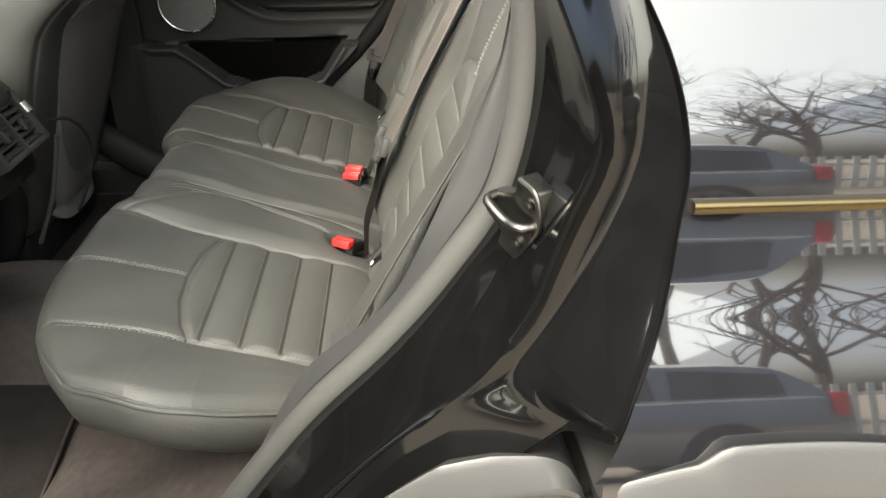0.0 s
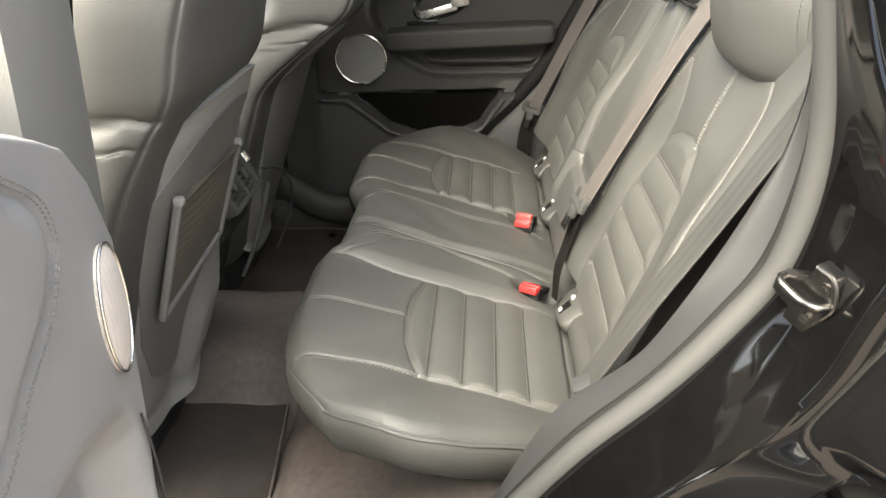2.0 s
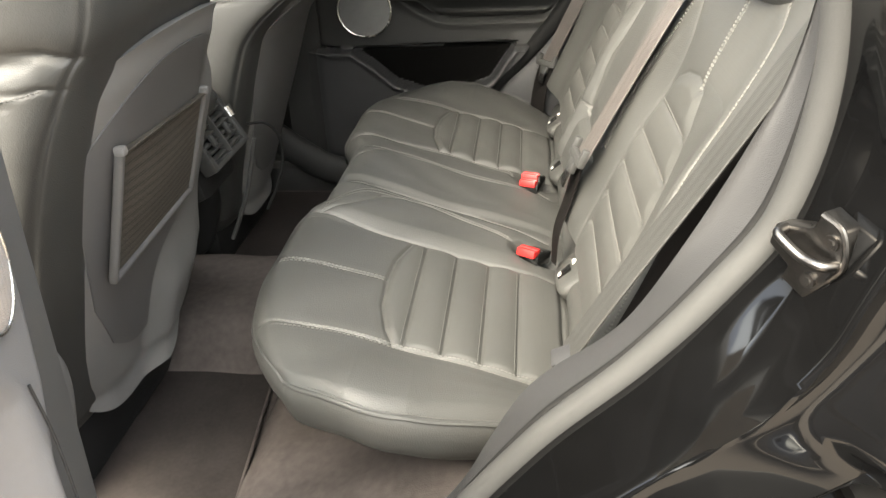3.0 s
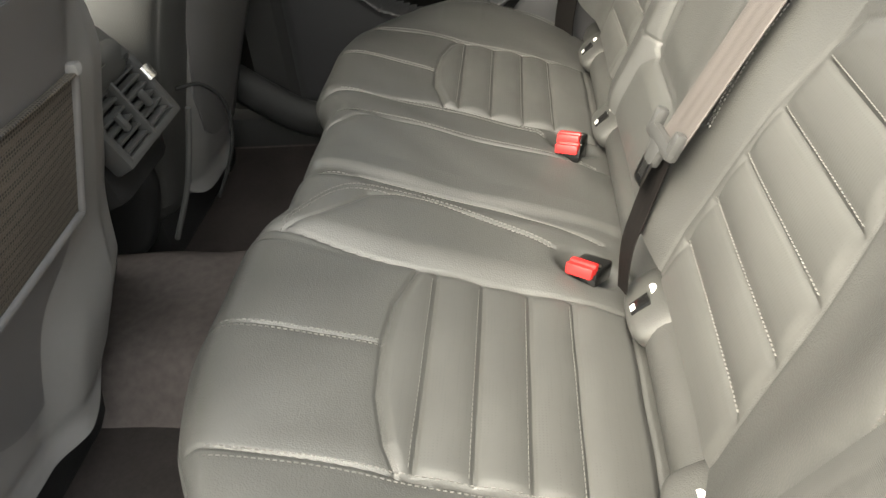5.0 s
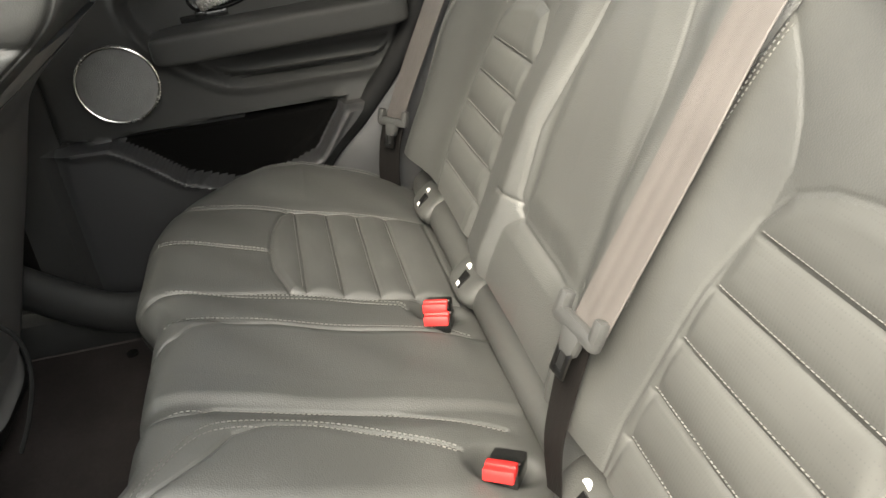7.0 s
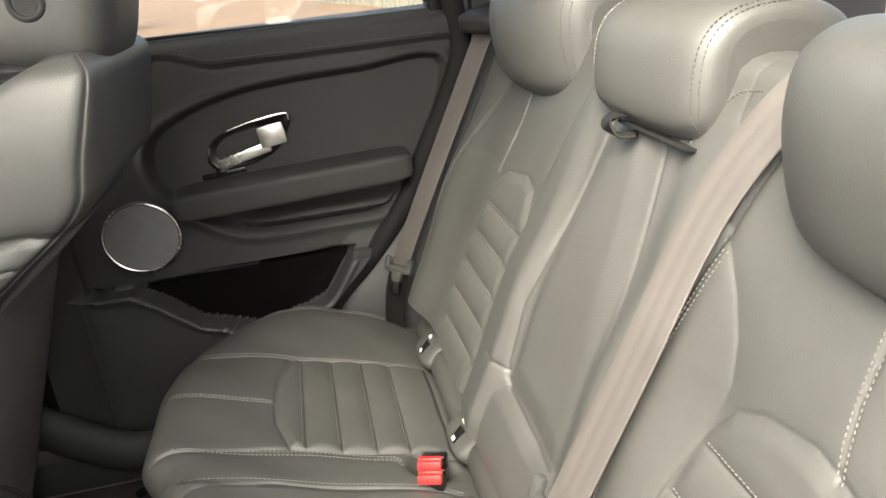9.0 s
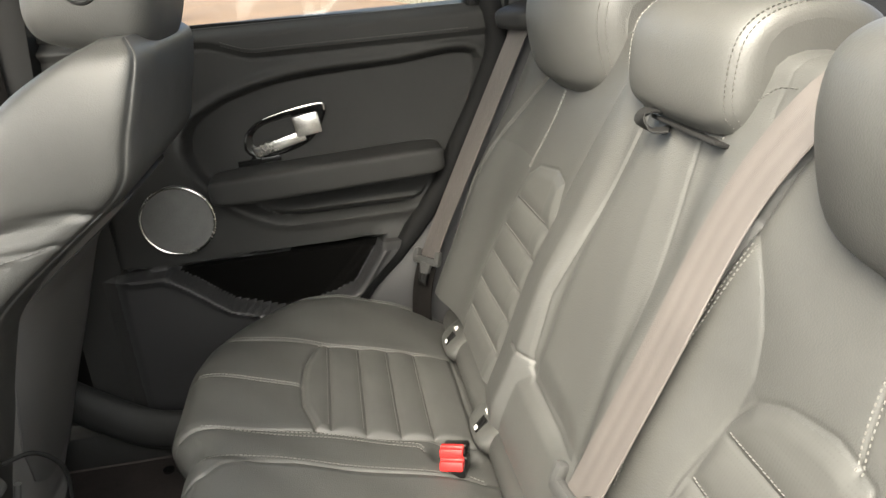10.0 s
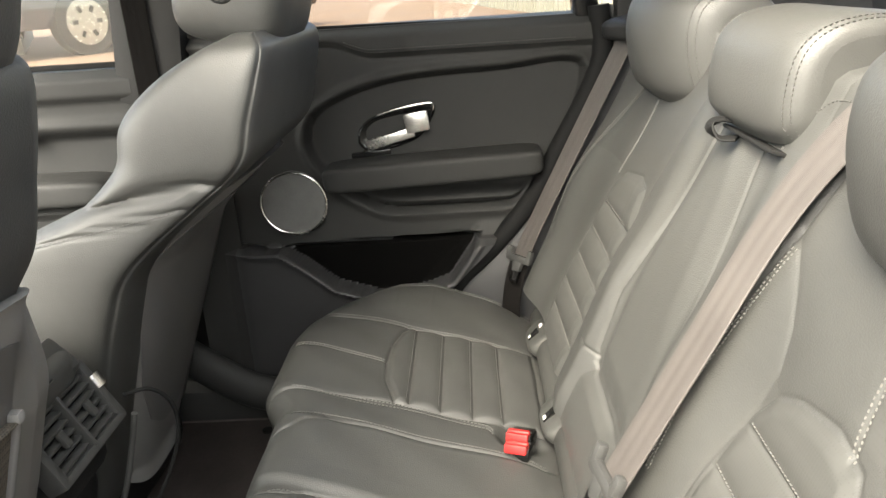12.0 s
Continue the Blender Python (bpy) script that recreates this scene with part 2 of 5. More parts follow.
def grid(P, wrap_u=False, wrap_v=False, flip=False, caps=False):
    """Vertices and faces of a sheet of points P[u, v]; caps close the two ends of a tube that wraps in v."""
    nu, nv = P.shape[:2]
    idx = np.arange(nu * nv).reshape(nu, nv)
    a = idx if wrap_u else idx[:-1]
    b = np.roll(idx, -1, 0) if wrap_u else idx[1:]
    if wrap_v:
        a2, b2 = np.roll(a, -1, 1), np.roll(b, -1, 1)
    else:
        a, a2, b, b2 = a[:, :-1], a[:, 1:], b[:, :-1], b[:, 1:]
    f = np.stack([a, a2, b2, b] if flip else [a, b, b2, a2], -1).reshape(-1, 4)
    faces = [tuple(int(i) for i in q) for q in f]
    if caps:
        faces += [tuple(int(i) for i in idx[0]), tuple(int(i) for i in idx[-1][::-1])]
    return P.reshape(-1, 3), faces


def join(*shapes):
    verts, faces = [], []
    for v, f in shapes:
        k = len(verts)
        verts += [tuple(p) for p in np.asarray(v)]
        faces += [tuple(i + k for i in q) for q in f]
    return np.array(verts), faces


def shell(P, depth, **kw):
    """A sheet P[u, v] with its edge turned back by the vector depth: a solid-looking panel."""
    nu, nv = P.shape[:2]
    v, f = grid(P, **kw)
    ring = [(i, 0) for i in range(nu)] + [(nu - 1, j) for j in range(1, nv)] + [(i, nv - 1) for i in range(nu - 2, -1, -1)] + [(0, j) for j in range(nv - 2, 0, -1)]
    edge = np.array([P[i] for i in ring])
    back = edge + np.array(depth)
    k = len(v)
    n = len(ring)
    base = [i * nv + j for i, j in ring]
    faces = list(f)
    for i in range(n):
        j = (i + 1) % n
        faces.append((base[i], base[j], k + j, k + i))
    faces.append(tuple(k + i for i in range(n)))
    return np.vstack([v, back]), faces


def sweep(path, profile, up=(0, 1, 0), closed=True, caps=True):
    """A profile of (side, up) offsets carried along a path of points."""
    p = np.array(path, float)
    t = np.gradient(p, axis=0)
    t /= np.linalg.norm(t, axis=1)[:, None] + 1e-12
    u = np.broadcast_to(np.array(up, float), p.shape)
    s = np.cross(t, u)
    s /= np.linalg.norm(s, axis=1)[:, None] + 1e-12
    u = np.cross(s, t)
    prof = np.array(profile, float)
    P = p[:, None] + s[:, None] * prof[None, :, :1] + u[:, None] * prof[None, :, 1:]
    return grid(P, wrap_v=closed, caps=caps and closed)


def circle(r, n=10, squash=1.0):
    a = np.linspace(0, 2 * math.pi, n, endpoint=False)
    return np.c_[r * np.cos(a), r * squash * np.sin(a)]


def rounded_rect(w, h, r, k=4):
    out = []
    for cx, cy, a0 in ((w / 2 - r, h / 2 - r, 0), (-w / 2 + r, h / 2 - r, 90), (-w / 2 + r, -h / 2 + r, 180), (w / 2 - r, -h / 2 + r, 270)):
        for i in range(k + 1):
            a = radians(a0 + 90 * i / k)
            out.append((cx + r * math.cos(a), cy + r * math.sin(a)))
    return np.array(out)


def block(size, centre=(0, 0, 0), bevel=0.004, turn=(0, 0, 0), taper=None):
    """A box with rounded edges."""
    bm = bmesh.new()
    bmesh.ops.create_cube(bm, size=1)
    for v in bm.verts:
        v.co = Vector((v.co.x * size[0], v.co.y * size[1], v.co.z * size[2]))
        if taper and v.co.z > 0:
            v.co.x *= taper[0]
            v.co.y *= taper[1]
    if bevel:
        bmesh.ops.bevel(bm, geom=bm.edges[:], offset=min(bevel, min(size) * 0.45), segments=2, profile=0.6, affect="EDGES")
    bm.transform(Matrix.Translation(centre) @ Euler([radians(a) for a in turn]).to_matrix().to_4x4())
    bm.verts.ensure_lookup_table()
    v = np.array([p.co for p in bm.verts])
    f = [tuple(q.index for q in face.verts) for face in bm.faces]
    bm.free()
    return v, f


def plate(outline, axis, at, depth, bevel=0.003):
    """A flat outline pushed out into a plate with rounded edges; axis: the one that it lies across."""
    bm = bmesh.new()
    place = {"y": lambda a, b: (a, at, b), "x": lambda a, b: (at, a, b), "z": lambda a, b: (a, b, at)}[axis]
    way = {"y": (0, depth, 0), "x": (depth, 0, 0), "z": (0, 0, depth)}[axis]
    face = bm.faces.new([bm.verts.new(place(a, b)) for a, b in outline])
    new_geom = bmesh.ops.extrude_face_region(bm, geom=[face])["geom"]
    bmesh.ops.translate(bm, verts=[g for g in new_geom if isinstance(g, bmesh.types.BMVert)], vec=way)
    bmesh.ops.recalc_face_normals(bm, faces=bm.faces[:])
    if bevel:
        sharp = [e for e in bm.edges if len(e.link_faces) == 2 and e.calc_face_angle() > 0.6]
        bmesh.ops.bevel(bm, geom=sharp, offset=bevel, segments=2, profile=0.6, affect="EDGES")
    bm.verts.index_update()
    v = np.array([p.co for p in bm.verts])
    f = [tuple(q.index for q in fc.verts) for fc in bm.faces]
    bm.free()
    return v, f


def pillow(centre, radii, e=(0.5, 0.5), turn=(0, 0, 0), n=(28, 40), shape=None):
    """A stuffed block: a superellipsoid; shape may move its points."""
    a = np.linspace(-math.pi / 2, math.pi / 2, n[0])[:, None]
    b = np.linspace(-math.pi, math.pi, n[1], endpoint=False)[None]
    f = lambda v, k: np.sign(v) * np.abs(v) ** k
    P = np.stack([f(np.cos(a), e[0]) * f(np.cos(b), e[1]), f(np.cos(a), e[0]) * f(np.sin(b), e[1]), f(np.sin(a), e[0]) + 0 * b], -1)
    if shape:
        P = shape(P)
    P = P * np.array(radii)
    R = np.array(Euler([radians(v) for v in turn]).to_matrix())
    return grid(P @ R.T + np.array(centre), wrap_v=True, flip=True, caps=True)


def stitches(path, length=0.0036, gap=0.0024, wide=0.0004, lift=(0, 0, 0.0004)):
    """A seam of single stitches along a path of surface points."""
    p = np.array(path, float)
    d = np.r_[0, np.cumsum(np.linalg.norm(np.diff(p, axis=0), axis=1))]
    verts, faces = [], []
    lift = np.array(lift, float)
    side_up = lift / (np.linalg.norm(lift) + 1e-12)
    s = 0.0
    while s + length < d[-1]:
        a = np.array([np.interp(s, d, p[:, k]) for k in range(3)])
        b = np.array([np.interp(s + length, d, p[:, k]) for k in range(3)])
        t = (b - a) / (np.linalg.norm(b - a) + 1e-12)
        side = np.cross(t, side_up)
        side = side / (np.linalg.norm(side) + 1e-12) * wide
        k = len(verts)
        for q in (a, b):
            verts += [q - side - lift, q - side * 0.5 + lift * 1.6, q + side * 0.5 + lift * 1.6, q + side - lift]
        for i in range(3):
            faces.append((k + i, k + i + 1, k + 5 + i, k + 4 + i))
        faces += [(k, k + 1, k + 2, k + 3), (k + 7, k + 6, k + 5, k + 4)]
        s += length + gap
    return np.array(verts), faces


# ---- things and parts ----
def to_mesh(name, shape, material, flat=False):
    v, f = shape
    me = bpy.data.meshes.new(name)
    me.from_pydata([tuple(map(float, p)) for p in v], [], [tuple(q) for q in f])
    me.materials.append(material)
    if not flat:
        me.shade_smooth()
        me.set_sharp_from_angle(angle=radians(42))
    me.update()
    return me


def thing(name, label, category, group="", kind="", at=(0, 0, 0)):
    ob = new(name)
    ob.location = at
    ob.empty_display_size = 0.05
    return tagged(ob, label, category, group, kind)


def part(name, shape, material, parent, label="", flat=False, kind=""):
    ob = new(name, to_mesh(name, shape, material, flat))
    ob.parent = parent
    base = parent
    off = Vector((0, 0, 0))
    while base is not None:
        off += base.location
        base = base.parent
    ob.location = -off
    return tagged(ob, label, kind=kind)


def second_look(ob, material, where):
    """Gives the faces of a sheet for which where(x, y, z) holds a second material."""
    me = ob.data
    me.materials.append(material)
    c = np.zeros(len(me.polygons) * 3)
    me.polygons.foreach_get("center", c)
    c = c.reshape(-1, 3)
    now = np.zeros(len(c), np.int32)
    me.polygons.foreach_get("material_index", now)
    me.polygons.foreach_set("material_index", np.where(where(c[:, 0], c[:, 1], c[:, 2]), len(me.materials) - 1, now).astype(np.int32))
    me.update()


def whole(name, shape, material, label, category, group="", kind="", flat=False):
    return tagged(new(name, to_mesh(name, shape, material, flat)), label, category, group, kind)


# ---- setting: ground and far surroundings ----
def ground_sheet():
    n = 90
    a = np.sign(np.linspace(-1, 1, n)) * np.abs(np.linspace(-1, 1, n)) ** 3 * 300
    X, Y = np.meshgrid(a, a, indexing="ij")
    Z = np.full_like(X, GROUND) + 0.80 * smooth(2.4, 6.5, Y) + 0.02 * np.sin(X * 1.7) * np.cos(Y * 1.3) * smooth(2, 6, np.hypot(X, Y))
    return grid(np.stack([X, Y, Z], -1))


whole("ground", ground_sheet(), EARTH, "pale trodden yard turning to orange-brown bare earth", "ground", kind="structure")

# ---- setting: the car's floor, heel board and tunnel ----
FLOOR = 0.53


def floor_pan():
    x = np.linspace(-1.75, 0.9, 90)[:, None]
    y = np.r_[np.linspace(0.20, 0.38, 30), np.linspace(0.39, 1.71, 80)][None]
    w = np.abs(y - YC)
    z = FLOOR + 0.10 * smooth(0.22, 0.12, w) * smooth(-0.45, -0.6, x) + 0.06 * smooth(-0.53, -0.48, x) + 0.12 * smooth(-0.5, -0.12, x)
    z = z - 0.07 * smooth(0.345, 0.315, y) * smooth(-0.22, -0.28, x)        # tucked under the near sill
    z = z + 0.003 * np.sin(x * 31 + y * 17) + 0.003 * np.sin(y * 43 - x * 11)
    return grid(np.stack([x + 0 * y, y + 0 * x, z], -1))


whole("floor", floor_pan(), CARPET, "charcoal carpet on the car floor, tunnel and heel board", "carpet", kind="structure")

# ---- rear bench cushion ----
CUSHION_LINE = line([(0.035, 0.735), (0.0, 0.752), (-0.03, 0.768), (-0.06, 0.782), (-0.15, 0.809), (-0.25, 0.839), (-0.35, 0.869), (-0.405, 0.884), (-0.436, 0.884),
                     (-0.456, 0.868), (-0.466, 0.846), (-0.463, 0.82), (-0.45, 0.795), (-0.425, 0.775), (-0.38, 0.765)], 460)
RIB_PAD = [(-0.240, 0.205), (-0.261, 0.209), (-0.279, 0.27), (-0.283, 0.331), (-0.279, 0.40), (-0.265, 0.454), (-0.25, 0.482), (-0.02, 0.483), (-0.02, 0.205)]
NEAR_SEAM = [(-0.415, 0.186), (-0.391, 0.148), (-0.354, 0.101), (-0.316, 0.085), (-0.254, 0.082), (-0.172, 0.097), (-0.106, 0.12)]
FAR_SEAM = [(-0.45, -0.185), (-0.416, -0.191), (-0.286, -0.193), (-0.117, -0.191), (-0.105, -0.179)]
NEAR_EDGE = [(-0.46, 0.075), (-0.40, 0.067), (-0.375, 0.055), (-0.258, 0.05), (-0.165, 0.052), (-0.039, 0.076)]
FAR_EDGE = [(-0.46, -0.06), (-0.426, -0.074), (-0.409, -0.094), (-0.37, -0.112), (-0.299, -0.122), (-0.067, -0.122), (-0.03, -0.116)]
GROOVE = lambda d, depth, wide: -depth * np.exp(-((d / wide) ** 2))
SEAM = lambda d, depth=0.003: -0.75 * depth * np.exp(-((d / 0.0022) ** 2)) - 0.4 * depth * np.exp(-((d / 0.010) ** 2))        # a tight sewn crease between two soft rolls


def cushion_lift(x, s):
    """How far the leather stands over the cushion's base line at a depth x and s to the near side of the car's middle."""
    w = np.abs(s)
    top = smooth(-0.47, -0.43, x)
    pad = inside(RIB_PAD, x, w)
    d = np.interp(x, [-0.42, -0.355, -0.29, -0.22, -0.13, -0.05], [-0.010, 0.008, 0.024, 0.029, 0.022, 0.010]) * smooth(0.47, 0.65, w) * smooth(0.03, -0.12, x)
    d = d + 0.010 * smooth(0.21, 0.17, s) * smooth(0.05, 0.09, s) * smooth(-0.05, -0.14, x) + 0.006 * smooth(0.05, 0.03, s) * smooth(-0.12, -0.10, s)
    d = d + SEAM(pad, 0.0034)
    near_rib = np.min([np.abs(x + k) for k in (0.238, 0.187, 0.136, 0.087)], axis=0)
    puff = 1 - np.clip(1 - near_rib / 0.0255, 0, 1) ** 2
    d = d + smooth(0.0, 0.012, pad) * (0.0042 * puff + SEAM(near_rib, 0.0026))
    d = d + SEAM(near_line([(-0.49, 0.343), (-0.283, 0.331)], x, w), 0.0026)
    d = d + SEAM(near_line([(-0.43, 0.479), (-0.25, 0.481), (-0.04, 0.483)], x, w), 0.0036)
    d = d + SEAM(near_line([(-0.49, 0.185), (-0.42, 0.19), (-0.29, 0.205), (-0.04, 0.21)], x, w), 0.0036)
    d = d + SEAM(near_line(NEAR_SEAM, x, s), 0.0032) + SEAM(near_line(FAR_SEAM, x, s), 0.002)
    d = d + SEAM(near_line(NEAR_EDGE, x, s), 0.004) + SEAM(near_line(FAR_EDGE, x, s), 0.004)
    d = d - 0.026 * np.exp(-(((x + 0.062) / 0.036) ** 2 + ((s - 0.137) / 0.026) ** 2) ** 2)
    d = d - 0.024 * np.exp(-(((x + 0.062) / 0.034) ** 2 + ((s + 0.178) / 0.028) ** 2) ** 2)
    d = d + 0.0016 * np.sin(x * 37 + w * 21) * np.sin(w * 33 + 1.3)
    return d * top + d * (1 - top) * 0.3


def cushion_sheet(w, drop, sign):
    b = CUSHION_LINE
    t = np.gradient(b, axis=0)
    t /= np.linalg.norm(t, axis=1)[:, None]
    nrm = np.c_[-t[:, 1], t[:, 0]]
    nrm *= np.sign(nrm[60, 1])
    front = int(np.argmin(b[:, 0]))
    W, X = np.broadcast_arrays(np.array(w)[None], b[:, :1])
    Z = b[:, 1:] + 0 * W
    d = cushion_lift(X, sign * W)
    reach = smooth(-0.20, -0.45, X)
    reach[front:] = 1.0
    shift = 0.035 * smooth(0.21, 0.13, np.abs(W)) * reach
    return np.stack([X + nrm[:, :1] * d + shift, YC - sign * W, Z + nrm[:, 1:] * d], -1)


FRONT = int(np.argmin(CUSHION_LINE[:, 0]))
TOP_LINE = CUSHION_LINE[CUSHION_LINE[:, 0] > -0.38][::-1]
TOP_LINE = TOP_LINE[np.argsort(TOP_LINE[:, 0])]
TOP_LINE = np.vstack([[(-0.48, TOP_LINE[0, 1] + 0.3 * (TOP_LINE[0, 0] + 0.48))], TOP_LINE])
top_z = lambda x: np.interp(x, TOP_LINE[:, 0], TOP_LINE[:, 1])


def outer_sheet(sign, n):
    """The top of an outer cushion up to its piping; its outer front corner is rounded in plan."""
    b = CUSHION_LINE[:FRONT + 1]
    t = np.gradient(b, axis=0)
    t /= np.linalg.norm(t, axis=1)[:, None]
    nrm = np.c_[-t[:, 1], t[:, 0]]
    nrm *= np.sign(nrm[60, 1])
    roll = np.where(b[:, 0] < -0.38, top_z(b[:, 0]) - b[:, 1], 0)[:, None]
    w = np.r_[np.linspace(0.205, 0.64, n), np.linspace(0.642, 0.668, 18)]
    side = (0.010 * smooth(0.63, 0.668, w) ** 1.4)[None]
    p = np.clip((-0.13 - b[:, 0]) / 0.336, 0, 1)[:, None]
    q = np.clip((w - 0.36) / 0.308, 0, 1)[None]
    X = np.where(p > 0, -0.13 - 0.336 * p * np.sqrt(1 - q * q / 2), b[:, :1])
    W = np.where(q > 0, 0.36 + 0.308 * q * np.sqrt(1 - p * p / 2), w[None])
    X, W = np.broadcast_arrays(X, W)
    if sign > 0:        # beside the open door the edge runs inwards to the back
        W = W - 0.085 * smooth(-0.30, -0.06, X) * smooth(0.47, 0.66, W)
    d = cushion_lift(X, sign * W) + 0.004 * smooth(0.49, 0.57, w)[None] * smooth(0.668, 0.60, w)[None] * smooth(1.0, 0.7, p)
    Z = top_z(X) - roll * smooth(0.63, 0.40, W) - side * smooth(0.40, 0.60, W) - 0.020 * smooth(-0.26, -0.45, X) * smooth(0.34, 0.62, W)
    keep = smooth(1.0, 0.75, p) * 0.6 + 0.4
    return np.stack([X + nrm[:, :1] * d, YC - sign * W, Z + nrm[:, 1:] * d * keep], -1)


FASCIA = [(0.0, 0.0), (0.003, 0.004), (0.0045, 0.010), (0.004, 0.018), (0.0, 0.028), (-0.007, 0.038), (-0.018, 0.047), (-0.036, 0.054), (-0.09, 0.06)]


def fascia(edge, sign):
    """The upright face under the piping."""
    t = np.gradient(edge, axis=0)
    t[:, 2] = 0
    t /= np.linalg.norm(t, axis=1)[:, None]
    out = np.c_[t[:, 1], -t[:, 0], np.zeros(len(t))] * -sign
    tall = 1.55 + 0.2 * smooth(-0.30, -0.45, edge[:, 0])
    return np.stack([edge + out * o - np.outer(tall * h, (0, 0, 1)) for o, h in FASCIA], 1)


bench = thing("rear_bench_seat", "dark grey leather rear bench cushion with ribbed pads", "car seat", at=(-0.2, YC, 0.75))
middle = cushion_sheet(np.linspace(-0.205, 0.205, 230), np.zeros(230), 1)
part("centre_cushion", grid(middle), LEATHER, bench)
for sign in (1, -1):
    P = outer_sheet(sign, 290 if sign > 0 else 200)
    cushion = part("outer_cushion", grid(P, flip=sign < 0), LEATHER, bench)
    second_look(cushion, PERFORATED, lambda x, y, z: inside(RIB_PAD, x, np.abs(YC - y)) > 0.004)
    edge = line(np.vstack([P[:-1, -1][::14], P[-1, ::-1][::14]]), 260)
    part("piping", sweep(edge, circle(0.003, 8), up=(-0.5, -0.5 * sign, 0.7)), LEATHER, cushion)
    part("fascia", grid(fascia(edge, sign), flip=sign > 0), LEATHER, cushion)
    part("stitching", stitches(edge[8:] + np.array((0.003, 0.003 * sign, 0.0045)), lift=(-0.0003, -0.0003 * sign, 0.0005), wide=0.00035), THREAD, cushion, kind="stuff")
    seams = []
    up = (0.00015, 0, 0.0006)

    def on(x, w):
        x, w = np.asarray(x, float), np.asarray(w, float)
        flat = np.vstack([P.reshape(-1, 3), middle[:FRONT].reshape(-1, 3)])
        out = []
        for a, c in zip(x, YC - sign * w):
            r = (flat[:, 0] - a) ** 2 + (flat[:, 1] - c) ** 2
            k = np.argpartition(r, 4)[:4]
            f = 1 / (r[k] + 1e-9)
            out.append((a, c, float((flat[k, 2] * f).sum() / f.sum()) + 0.0003))
        return np.array(out)

    for xr in (-0.238, -0.187, -0.136, -0.087):
        ww = np.linspace(0.222, 0.474, 60)
        for off in (-0.0045,):
            seams.append(stitches(on(np.full(60, xr + off), ww), lift=up, wide=0.0004))
    for off in (-0.004, 0.004):
        xx = np.linspace(-0.44, -0.286, 60)
        seams.append(stitches(on(xx, np.interp(xx, [-0.44, -0.283], [0.341, 0.331]) + off), lift=up))
        xx = np.linspace(-0.41, -0.06, 90)
        seams.append(stitches(on(xx, np.full(90, 0.4825) + off * 1.3), lift=up, wide=0.0004))
        q = line(NEAR_SEAM if sign > 0 else FAR_SEAM[1:], 90)
        seams.append(stitches(on(q[:, 0], np.abs(q[:, 1]) + off * 1.2), lift=up))
    q = line(NEAR_EDGE[1:] if sign > 0 else FAR_EDGE[2:], 90)
    seams.append(stitches(on(q[:, 0], np.abs(q[:, 1]) + 0.006), lift=up, wide=0.00035))
    part("stitching", join(*seams), THREAD, cushion, "pale grey double stitching", kind="stuff")

# ---- backrest ----
BACK_Z = np.linspace(0.77, 1.352, 380)
RIB_BACK = [(0.235, 0.83), (0.23, 0.92), (0.245, 1.05), (0.262, 1.115), (0.28, 1.142), (0.31, 1.155), (0.36, 1.163), (0.40, 1.155), (0.425, 1.12), (0.455, 1.0), (0.475, 0.88), (0.475, 0.83)]
RIB_FAR = [(0.235, 0.83), (0.235, 0.92), (0.225, 1.05), (0.215, 1.12), (0.23, 1.17), (0.27, 1.178), (0.345, 1.166), (0.38, 1.145), (0.40, 1.11), (0.42, 1.05), (0.43, 0.98), (0.432, 0.9), (0.425, 0.83)]
ARMREST = [(-0.106, 0.985), (-0.100, 0.968), (-0.085, 0.958), (0.085, 0.955), (0.100, 0.968), (0.106, 0.985), (0.110, 1.06), (0.096, 1.15), (0.076, 1.24), (0.062, 1.30), (0.055, 1.37), (-0.055, 1.37), (-0.062, 1.30), (-0.076, 1.24), (-0.096, 1.15), (-0.110, 1.06)]
BACK_OFF = 0.022     # the backrest's own middle lies a little to the near side
SHOULDER = [(0.58, 0.80), (0.585, 0.92), (0.57, 1.05), (0.545, 1.16), (0.50, 1.245), (0.44, 1.305)]
UPPER_SEAM = [(0.385, 1.155), (0.372, 1.2), (0.365, 1.26), (0.37, 1.33)]
NEAR_RIM = [(0.77, 0.235), (0.86, 0.24), (1.05, 0.252), (1.12, 0.264), (1.155, 0.268), (1.185, 0.255), (1.21, 0.235), (1.236, 0.208), (1.26, 0.182), (1.33, 0.15)]
SPLIT = [(0.172, 1.0), (0.174, 1.10), (0.18, 1.165), (0.192, 1.236), (0.203, 1.29), (0.218, 1.335), (0.222, 1.36)]
FAR_RIM = [(0.77, 0.235), (0.96, 0.235), (1.08, 0.228), (1.178, 0.205), (1.282, 0.165), (1.352, 0.135)]
RIB_SLOPE, RIB_Z, RIB_STEP = 0.01, 0.912, 0.0485


